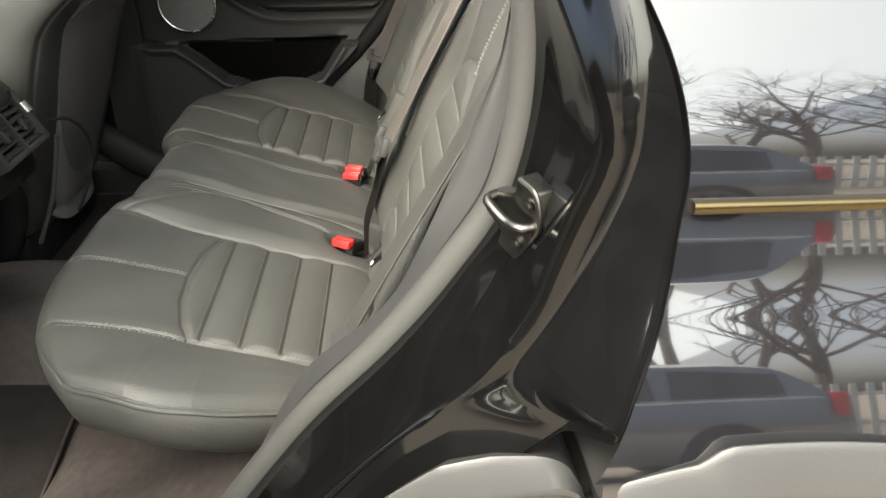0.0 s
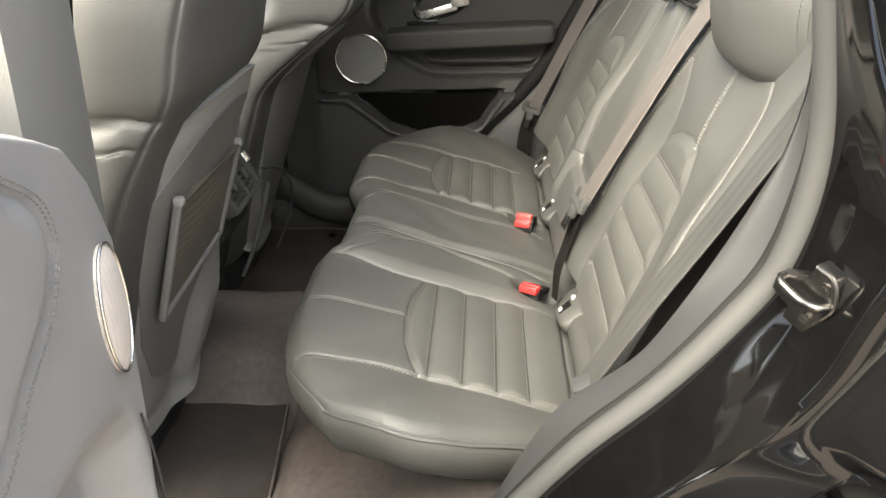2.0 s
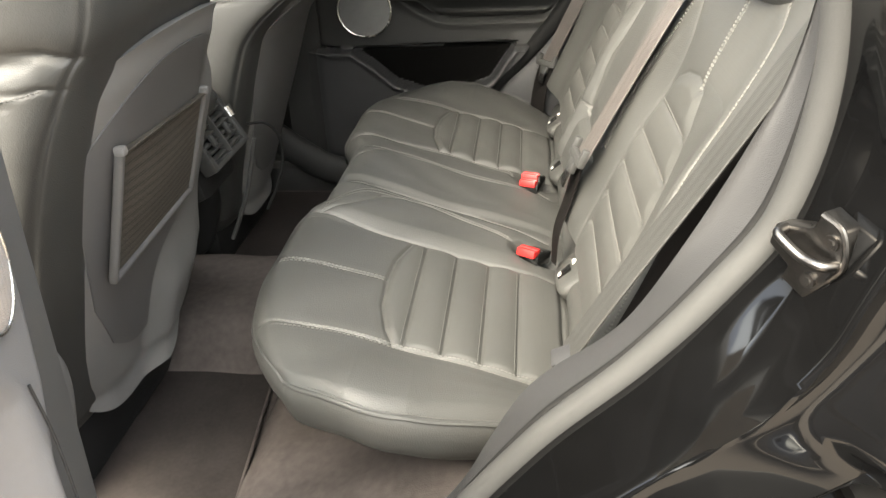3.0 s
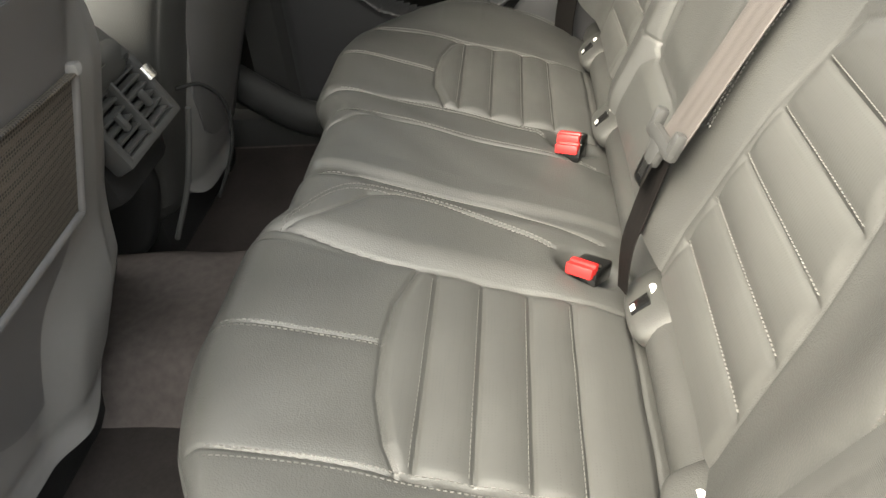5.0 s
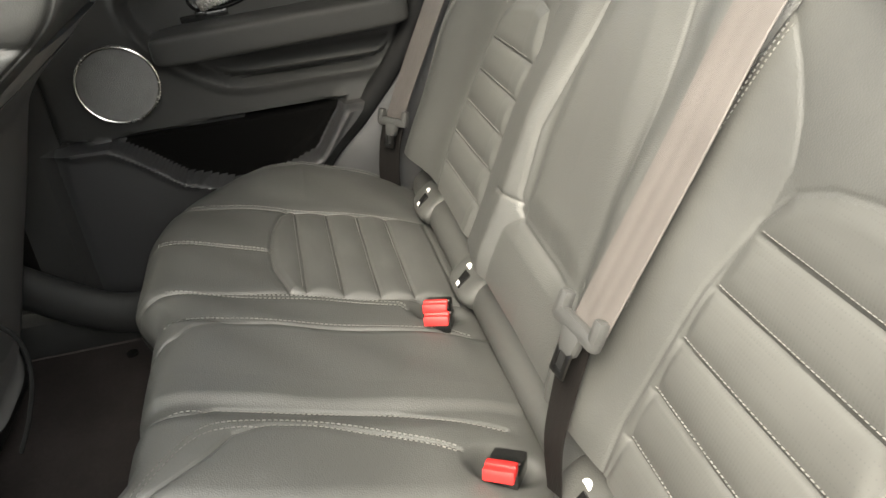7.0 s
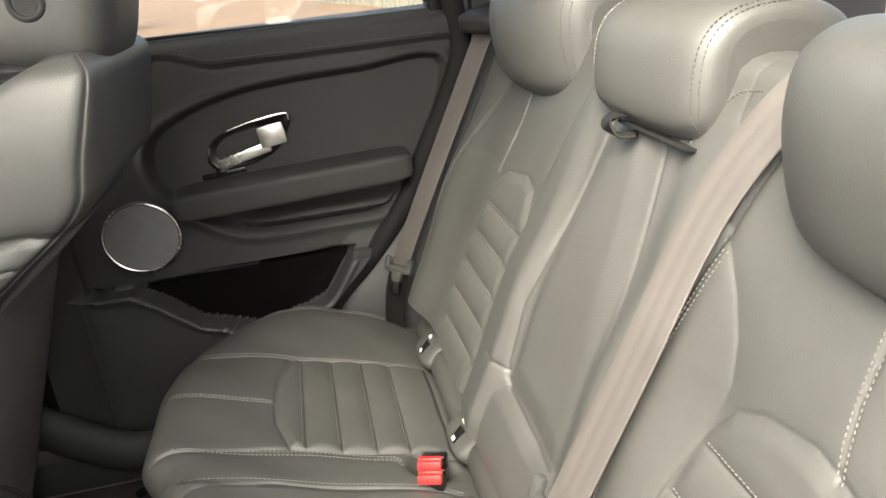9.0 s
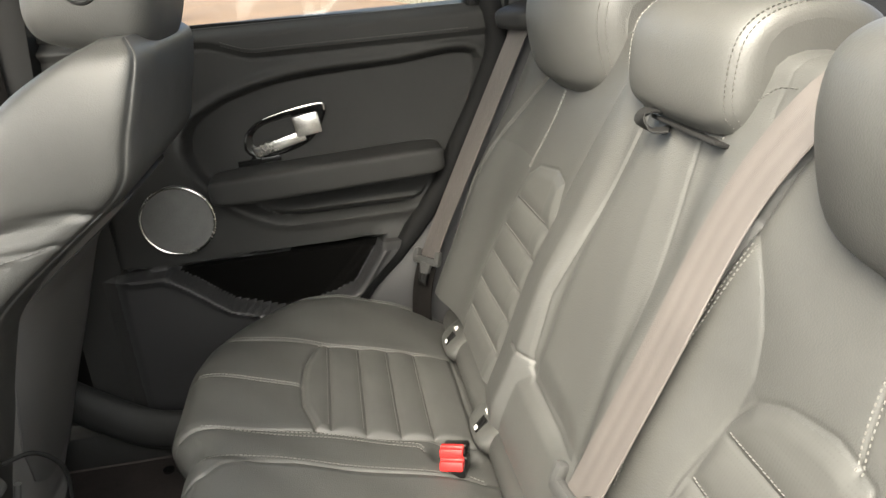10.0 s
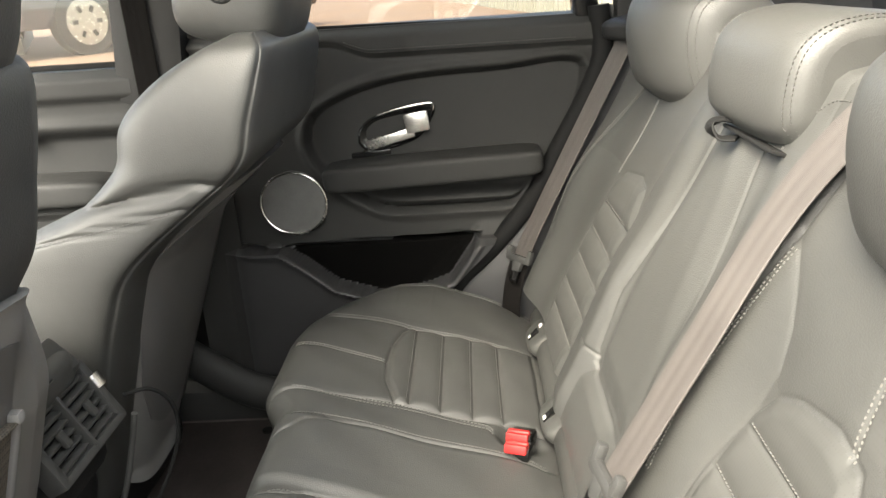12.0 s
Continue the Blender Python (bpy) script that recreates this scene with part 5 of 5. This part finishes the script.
part("seal_lip", sweep(at_y(sp, 0.203) * 0.84 + tp * 0.16, circle(0.0062, 10), up=(0, 1, 0)), RUBBER, side_body, "black rubber seal lip")
rows = [at_y(sp, 0.202) * (1 - k) + tp * k + np.array((0, 0.012 * math.sin(k * math.pi), 0)) for k in np.linspace(0.1, 1, 14)]
rows += [tp + np.array((0.004, 0.004, -0.002)), tp + np.array((0.012, 0.004, -0.008)), tp + np.array((0.05, -0.01, -0.03))]
part("pillar_trim", grid(np.array(rows)), PILLAR, side_body, "grey plastic pillar trim")
zz = np.r_[np.linspace(1.03, 1.40, 200), np.linspace(1.41, 1.75, 20)]
edge_x = np.maximum(np.interp(zz, ep[:, 1], ep[:, 0]) + 0.0005, 0.15 * smooth(1.05, 1.045, zz))
xs = np.linspace(0, 1, 60)
end_x = np.where(zz < 1.03, CX - np.sqrt(np.maximum(0, 0.484**2 - (zz - CZ) ** 2)), 1.3)
end_x = np.maximum(end_x, edge_x + 0.001)
P = np.stack([edge_x[:, None] + (end_x - edge_x)[:, None] * xs[None], skin(zz)[:, None] + 0 * xs[None], zz[:, None] + 0 * xs[None]], -1)
part("quarter_panel", grid(P), PAINT, side_body)
mx = np.linspace(0.20, 1.3, 40)
part("belt_moulding", sweep(np.c_[mx, np.full(40, float(skin(1.211)) - 0.002), np.full(40, 1.211)], rounded_rect(0.008, 0.009, 0.003), up=(0, 1, 0)), GOLD, side_body, "bronze-tinted moulding along the waist")
a = np.linspace(radians(205), radians(-20), 420)


def cladding(angles, top_r, y):
    """A piece of arch trim: a face, a crease and a lip that turns in over the tyre."""
    out = []
    for g in np.linspace(angles[0], angles[1], 160):
        rt = float(np.interp(g, *zip(*top_r)))
        rc = 0.435 + 0.045 * (rt - 0.435) / 0.075
        sec = [(rt - 0.035, y + 0.05), (rt - 0.006, y + 0.009), (rt - 0.001, y + 0.005), (rt, y + 0.003), (rt - 0.002, y + 0.001), (rt - 0.006, y), (rc + 0.008, y - 0.010), (rc + 0.002, y - 0.010), (rc - 0.003, y - 0.005), (rc - 0.012, y + 0.003), (0.436, y - 0.002), (0.430, y), (0.427, y + 0.006), (0.424, 0.14), (0.44, 0.15)]
        out.append([(CX + r * math.cos(radians(g)), yy, CZ + r * math.sin(radians(g))) for r, yy in sec])
    return grid(np.array(out), wrap_v=True, caps=True)


part("arch_cladding", cladding((205, 104.2), [(104.2, 0.462), (104.8, 0.482), (105.6, 0.493), (107, 0.501), (110.4, 0.513), (114.4, 0.520), (119.6, 0.513), (126.5, 0.496), (134.6, 0.486), (150, 0.478), (205, 0.47)], 0.046), CLADDING, side_body, "silver-grey plastic wheel arch cladding")
part("arch_cladding", cladding((103.2, -20), [(-20, 0.505), (80, 0.526), (94.3, 0.526), (96, 0.514), (102, 0.508), (103.2, 0.495)], 0.0), CLADDING, side_body, "silver-grey plastic wheel arch cladding")
wheel = thing("road_wheel", "black road tyre under the grey wheel arch", "wheel", at=(CX, 0.16, GROUND))
prof = [(-0.10, 0.25), (-0.113, 0.31), (-0.113, 0.345), (-0.10, 0.360), (-0.075, 0.366), (-0.055, 0.367), (-0.052, 0.360), (-0.046, 0.360), (-0.043, 0.368), (0.043, 0.368), (0.046, 0.360), (0.052, 0.360), (0.055, 0.367), (0.10, 0.360), (0.113, 0.33), (0.10, 0.25)]
aa = np.linspace(0, 2 * math.pi, 96, endpoint=False)
P = np.array([[(CX + r * math.cos(t), 0.165 + y, CZ + r * math.sin(t)) for y, r in prof] for t in aa])
tyre = part("tyre", grid(P, wrap_u=True), TREAD, wheel)
lug = to_mesh("tread_block", block((0.026, 0.034, 0.012), (0, 0, 0), 0.003), TREAD)
for i in range(70):
    t = 2 * math.pi * i / 70
    for y, skew in ((-0.083, 14), (-0.02, -10), (0.02, 10), (0.083, -14)):
        ob = new("tread_block", lug)
        ob.parent = tyre
        ob.matrix_parent_inverse = Matrix()
        ob.matrix_basis = Matrix.Translation((CX, 0.165, CZ)) @ Matrix.Rotation(-t, 4, "Y") @ pose(0.366 if abs(y) > 0.05 else 0.370, y, 0, 0, 90, 0) @ pose(0, 0, 0, 0, 0, skew)
part("rim", sweep([(CX, 0.07, CZ), (CX, 0.09, CZ), (CX, 0.2, CZ)], circle(0.255, 40), up=(0, 0, 1)), STEEL, wheel, "grey alloy rim")
part("arch_liner", grid(np.array([np.c_[CX + 0.40 * np.cos(a), np.full(420, y), CZ + 0.40 * np.sin(a)] for y in (0.1, 0.3, 0.4)]), flip=True), TREAD, side_body, "black wheel arch liner")

# ---- door striker ----
STRIKE = Matrix(((0.54, -0.84, 0, 0.112), (-0.84, -0.54, 0, 0.148), (0, 0, 1, 1.141), (0, 0, 0, 1)))


def struck(shape):
    v, f = shape
    return np.array([STRIKE @ Vector(p) for p in v]), f


striker = thing("door_striker", "steel door latch striker bolted to the black door jamb", "door latch", at=(0.121, 0.157, 1.11))
outline = [(-0.022, 0.037), (0.004, 0.045), (0.007, 0.047), (0.0115, 0.060), (0.0295, 0.053), (0.034, 0.028), (0.026, 0.014), (0.010, -0.007), (-0.010, 0.0), (-0.0065, 0.011), (-0.0245, 0.021)]
part("base_plate", struck(plate(outline, "y", -0.006, 0.016, 0.002)), STEEL, striker)
part("raised_rim", struck(sweep(line([(0.012, 0.0105, 0.058), (0.028, 0.0105, 0.052), (0.0335, 0.0105, 0.030), (0.026, 0.0105, 0.016)], 30), circle(0.0022, 8), up=(0, 1, 0))), STEEL, striker)
part("hoop", struck(sweep(line([(-0.014, 0.008, 0.037), (-0.0125, 0.018, 0.036), (-0.004, 0.020, 0.033), (0.011, 0.020, 0.028), (0.024, 0.019, 0.028), (0.029, 0.009, 0.028)], 40), circle(0.0036, 12), up=(0, 0, 1))), STEEL, striker)
for bx, bz in ((0.0225, 0.042), (0.012, 0.009)):
    part("bolt", struck(join(sweep([(bx, 0.008, bz), (bx, 0.0125, bz)], circle(0.0055, 16), up=(0, 0, 1)), sweep([(bx, 0.0125, bz), (bx, 0.0135, bz)], circle(0.003, 6), up=(0, 0, 1)))), STEEL, striker)

# ---- near pillar between the doors ----
pillar = thing("wall_near_pillar", "grey plastic trim of the near door pillar", "pillar", kind="structure", at=(-0.68, 0.2, 0.5))
part("trim", block((0.16, 0.12, 1.25), (-0.612, 0.20, 1.15), 0.03, turn=(0, 4, 0)), GREY_TRIM, pillar)
front_belt = thing("seat_belt", "dark front seat belt hanging on the near door pillar", "seat belt", at=(-0.55, 0.27, 0.7))
part("webbing", strap([(-0.50, 0.275, 1.65), (-0.535, 0.272, 1.4), (-0.562, 0.27, 1.28), (-0.60, 0.27, 1.1), (-0.62, 0.27, 0.7)], 0.018, (0.9, -0.4, 0)), BELT_AND_GAP_BLACK, front_belt)

# ---- open near rear door ----
HINGE = pose(-0.49, 0.20, 0, 0, 0, -75)
near_door = thing("open_rear_door", "open rear door with a padded inner panel in a daylit grey", "car door", at=(-0.49, 0.20, 0.6))


def hung(shape):
    v, f = shape
    return np.array([HINGE @ Vector(p) for p in v]), f


OUT_Z = [0.60, 0.98, 1.045, 1.124, 1.209, 1.275, 1.315, 1.336, 1.364, 1.38]
OUT_U = [0.11, 0.078, 0.051, 0.034, 0.026, 0.059, 0.10, 0.147, 0.222, 0.33]
POCKET = [(0.11, 0.60), (0.100, 1.0), (0.105, 1.06), (0.125, 1.092), (0.16, 1.115), (0.235, 1.145), (0.31, 1.162), (0.80, 1.165), (0.80, 0.60)]
PAD = [(0.249, 1.40), (0.249, 1.335), (0.207, 1.308), (0.20, 1.274), (0.239, 1.246), (0.301, 1.233), (0.36, 1.217), (0.85, 1.21), (0.85, 1.40)]
z = line(np.c_[np.array(OUT_Z), OUT_U], 150)[:, 0][:, None]
u0 = np.interp(z, OUT_Z, OUT_U)
u = u0 + (0.86 - u0) * np.linspace(0, 1, 140)[None] ** 1.5
Z = z + 0 * u
d = -0.045 * smooth(0, 0.05, inside(POCKET, u, Z)) + 0.006 * smooth(0, 0.02, inside(PAD, u, Z)) + GROOVE(inside(PAD, u, Z), 0.003, 0.004)
d = d - 0.02 * smooth(0.03, 0.0, u - u0) ** 2
# panel and grille carry the daylight on this door in their paler colours
inner = part("inner_panel", hung(shell(np.stack([u, d, Z], -1), (0, -0.07, 0))), DOOR_TRIM_LIT, near_door)
q = line([(0.26, 1.345), (0.207, 1.308), (0.20, 1.274), (0.239, 1.246), (0.301, 1.233), (0.36, 1.217), (0.5, 1.212)], 120)
part("stitching", join(*(hung(stitches(np.c_[q[:, 0] + off, np.full(120, 0.0045), q[:, 1]], lift=(0, 0.0004, 0), wide=0.0004, length=0.003, gap=0.002)) for off in (-0.004, 0.004))), THREAD, inner, "pale double stitching", kind="stuff")
ring = [(0.102 + 0.040 * math.cos(t), 0.004, 1.172 + 0.057 * math.sin(t)) for t in np.linspace(0, 2 * math.pi, 49)]
disc = np.array([[(0.102 + r * 0.039 * math.cos(t), y, 1.172 + r * 0.056 * math.sin(t)) for t in np.linspace(0, 2 * math.pi, 48, endpoint=False)] for r, y in ((1.0, -0.01), (1.0, 0.003), (0.95, 0.0045), (0.5, 0.006), (0.02, 0.0062))])
sk = part("speaker_grille", hung(grid(disc, wrap_v=True, flip=True, caps=True)), GRILLE_LIT, near_door, "fine-mesh speaker grille in a daylit pale tone")
part("chrome_ring", hung(sweep(ring, circle(0.0014, 8), up=(0, 1, 0))), CHROME, sk)
part("edge_strip", hung(sweep(line([(0.098, 0.002, 1.06), (0.092, 0.003, 1.0), (0.095, 0.003, 0.9), (0.105, 0.003, 0.75)], 40), circle(0.0013, 8), up=(0, 1, 0))), SEAL, near_door, "thin rubber edge strip")
part("outer_skin", hung(block((0.86, 0.03, 0.86), (0.50, -0.105, 0.97), 0.012)), PAINT, near_door, "black painted outer skin")


# ---- beyond the windows ----
fence = thing("board_fence", "cream painted board fence along the yard", "fence", at=(0, 12, 0.8))
fa, fb = np.array((1.7, 3.9)), np.array((-2.2, 29.0))
flen = float(np.linalg.norm(fb - fa))
turn = math.degrees(math.atan2(*(fb - fa)[::-1]))
board = to_mesh("board", block((0.14, 0.03, 1.9), (0, 0, 0.95), 0.008), CREAM)
for i in range(120):
    p = fa + (fb - fa) * (i * 0.165 + 0.02 * (i % 3)) / flen
    ob = new("board", board)
    ob.parent = fence
    zg = GROUND + 0.80 * float(smooth(2.4, 6.5, p[1])) - 0.03
    ob.matrix_basis = Matrix.Translation((-0.0, -12, -0.8)) @ pose(p[0], p[1], zg, 0, 0, turn)
part("rail", sweep([(*(fa + np.array((0.04, 0))), 1.2), (*(fb + np.array((0.04, 0))), 1.2)], rounded_rect(0.05, 0.09, 0.01)), CREAM, fence)


def parked_car(name, label, at, turn, paint, length=4.5, high=1.45, wide=1.75, estate=True):
    """A plain estate or saloon body with windows, lamps and wheels; its tail looks along its own +x."""
    m = pose(*at, 0, 0, turn)
    put = lambda s: (np.array([m @ Vector(p) for p in s[0]]), s[1])
    ob = thing(name, label, "car", at=at)
    h = length / 2
    belt, sill = 0.86, 0.28
    tail = 0.97 if estate else 0.80
    low = line([(-h, 0.45), (-h + 0.05, 0.62), (-h + 0.5, 0.74), (-h * 0.42, belt), (0.2 * h, belt + 0.03), (0.80 * h, belt + 0.05), (h - 0.06, belt), (h, 0.6), (h - 0.03, 0.38)], 80)
    sect = []
    for t in np.linspace(-1, 1, 60):
        x = t * h
        top = np.interp(x, np.sort(low[:62, 0]), np.sort(low[:62, 0]) * 0 + low[:62, 1][np.argsort(low[:62, 0])])
        hw = wide / 2 * (1 - 0.10 * abs(t) ** 6)
        ring = [(x, s * hw * k, z) for s, k, z in ((-1, 0.90, sill), (-1, 1.0, sill + 0.12), (-1, 1.0, 0.62), (-1, 0.97, top - 0.06), (-1, 0.88, top), (1, 0.88, top), (1, 0.97, top - 0.06), (1, 1.0, 0.62), (1, 1.0, sill + 0.12), (1, 0.90, sill))]
        sect.append(ring)
    part("body", put(grid(np.array(sect), wrap_v=True, caps=True)), paint, ob)
    roof = [(-h * 0.40, belt), (-h * 0.18, high - 0.06), (0.0, high), (0.45 * h, high - 0.02), (tail * 0.80 * h, high - 0.10), (tail * h - 0.08, belt + 0.06)]
    rp = line(roof, 50)
    cab = []
    for x, ztop in rp:
        hw = wide / 2 * 0.90
        k = (ztop - belt) / (high - belt)
        cab.append([(x, -hw, belt - 0.02), (x, -hw * (1 - 0.18 * k), ztop - 0.05 * k), (x, -hw * (0.9 - 0.18 * k), ztop), (x, hw * (0.9 - 0.18 * k), ztop), (x, hw * (1 - 0.18 * k), ztop - 0.05 * k), (x, hw, belt - 0.02)])
    part("roof", put(grid(np.array(cab), caps=False)), paint, ob)
    for s in (-1, 1):
        for x0, x1 in ((-h * 0.28, h * 0.02), (h * 0.06, h * 0.40), (h * 0.44, h * (0.80 if estate else 0.55))):
            hw = wide / 2 * 0.905
            zt = lambda x: float(np.interp(x, rp[:, 0], rp[:, 1])) - 0.10
            q = [(x0 + 0.03, belt + 0.05), (x1, belt + 0.05), (x1 - 0.02, max(zt(x1), belt + 0.1)), (x0 + 0.05, max(zt(x0), belt + 0.1))]
            k = 0.16 * wide / 2
            v = [(x, s * (hw + 0.006 - k * (z - belt) / (high - belt)), z) for x, z in q]
            v += [(x, y - s * 0.02, z) for x, y, z in v]
            f = [(0, 1, 2, 3), (4, 7, 6, 5), (0, 4, 5, 1), (1, 5, 6, 2), (2, 6, 7, 3), (3, 7, 4, 0)]
            part("side_window", put((np.array(v), f)), TINTED, ob)
        part("tail_lamp", put(block((0.10, 0.14, 0.26), (h - 0.10, s * wide / 2 * 0.88, 0.80), 0.02)), LAMP_RED, ob, "red tail lamp")
        for wx in (-h * 0.62, h * 0.60):
            w = part("wheel", put(sweep([(wx, s * wide / 2 * 0.86, 0.32), (wx, s * wide / 2 * 1.0, 0.32), (wx, s * wide / 2 * 1.005, 0.32)], circle(0.32, 40), up=(0, 0, 1))), TREAD, ob)
            part("rim", put(sweep([(wx, s * wide / 2 * 1.0, 0.32), (wx, s * wide / 2 * 1.02, 0.32)], circle(0.22, 32), up=(0, 0, 1))), CHROME if not estate else STEEL, w)
            for k in range(6):
                t = k * math.pi / 3
                part("spoke_gap", put(block((0.06, 0.008, 0.04), (wx + 0.13 * math.cos(t), s * wide / 2 * 1.022, 0.32 + 0.13 * math.sin(t)), 0.01, turn=(0, -math.degrees(t), 0))), TREAD, w)
    return ob


parked_car("grey_estate_car", "grey estate car parked across the yard", (0.75, -5.3, GROUND), 0, GREY_CAR)
parked_car("dark_saloon_car", "dark saloon car with pale wheels parked beyond the fence", (-3.89, 9.28, 0.97), 240, DARK_CAR, estate=False)

wall_far_off = thing("garden_wall", "cream rendered garden wall behind the dark car", "wall", at=(-6.2, 10.5, 0.97))
part("masonry", block((0.3, 5.0, 2.0), (-6.2, 10.5, 1.95), 0.02, turn=(0, 0, 28)), CREAM, wall_far_off)
part("coping", block((0.4, 5.1, 0.08), (-6.2, 10.5, 2.98), 0.02, turn=(0, 0, 28)), PALE_STONE, wall_far_off)

# picket fence and bare trees behind the parked car
rail = thing("picket_fence", "pale picket fence in front of bare trees", "fence", at=(4, -9, GROUND))
picket = to_mesh("picket", block((0.10, 0.03, 1.15), (0, 0, 0.575), 0.01), PALE_STONE)
for i in range(70):
    ob = new("picket", picket)
    ob.parent = rail
    ob.matrix_basis = pose(-8 + i * 0.22, 0.03 * math.sin(i), 0, 0, 0, 0)
part("rail", block((15.6, 0.04, 0.09), (3.6, -9.04, GROUND + 0.85), 0.01), PALE_STONE, rail)
part("rail", block((15.6, 0.04, 0.09), (3.6, -9.04, GROUND + 0.30), 0.01), PALE_STONE, rail)


def bare_tree(x, y, tall, seed):
    rng = random.Random(seed)
    ob = thing("bare_tree", "tall bare winter tree with fine twigs", "tree", "bare trees", at=(x, y, GROUND))
    shapes = []

    def limb(p, d, length, r, depth):
        pts = [np.array(p)]
        q = np.array(d, float)
        for k in range(5):
            q = q + np.array([rng.uniform(-0.18, 0.18), rng.uniform(-0.18, 0.18), rng.uniform(-0.05, 0.12)])
            q /= np.linalg.norm(q)
            pts.append(pts[-1] + q * length / 5)
        path = np.array(pts)
        rr = np.linspace(r, r * 0.55, 6)
        n = 7 if depth < 2 else 4
        ang = np.linspace(0, 2 * math.pi, n, endpoint=False)
        t = np.gradient(path, axis=0)
        t /= np.linalg.norm(t, axis=1)[:, None]
        s = np.cross(t, (0.31, 0.87, 0.38))
        s /= np.linalg.norm(s, axis=1)[:, None]
        w = np.cross(s, t)
        P = path[:, None] + rr[:, None, None] * (np.cos(ang)[None, :, None] * s[:, None] + np.sin(ang)[None, :, None] * w[:, None])
        shapes.append((depth, grid(P, wrap_v=True)))
        if depth < 4:
            for k in range(4 if depth < 3 else 3):
                i = rng.randint(2, 5)
                spread = np.array([rng.uniform(-1, 1), rng.uniform(-1, 1), rng.uniform(-0.1, 0.7)])
                limb(path[i], q * 0.55 + spread * 0.75, length * rng.uniform(0.5, 0.72), rr[i] * 0.62, depth + 1)

    limb((x, y, GROUND - 0.1), (0.06, 0, 1), tall * 0.42, tall * 0.018, 0)
    part("trunk", join(*(s for k, s in shapes if k == 0)), BARK, ob)
    part("crown", join(*(s for k, s in shapes if k > 0)), BARK, ob, "bare branches and twigs")


for i, (x, y, tall) in enumerate(((4.2, -11.5, 9), (7.5, -13, 10), (10, -11, 8), (1.5, -14, 11), (13, -15, 12), (-3, -13, 10), (6, -18, 12), (17, -12, 10), (3, -17, 12), (9, -16, 11), (12, -12.5, 9), (15, -18, 13), (5.6, -12.4, 8), (8.8, -11.6, 9))):
    bare_tree(x, y, tall, 10 + i)
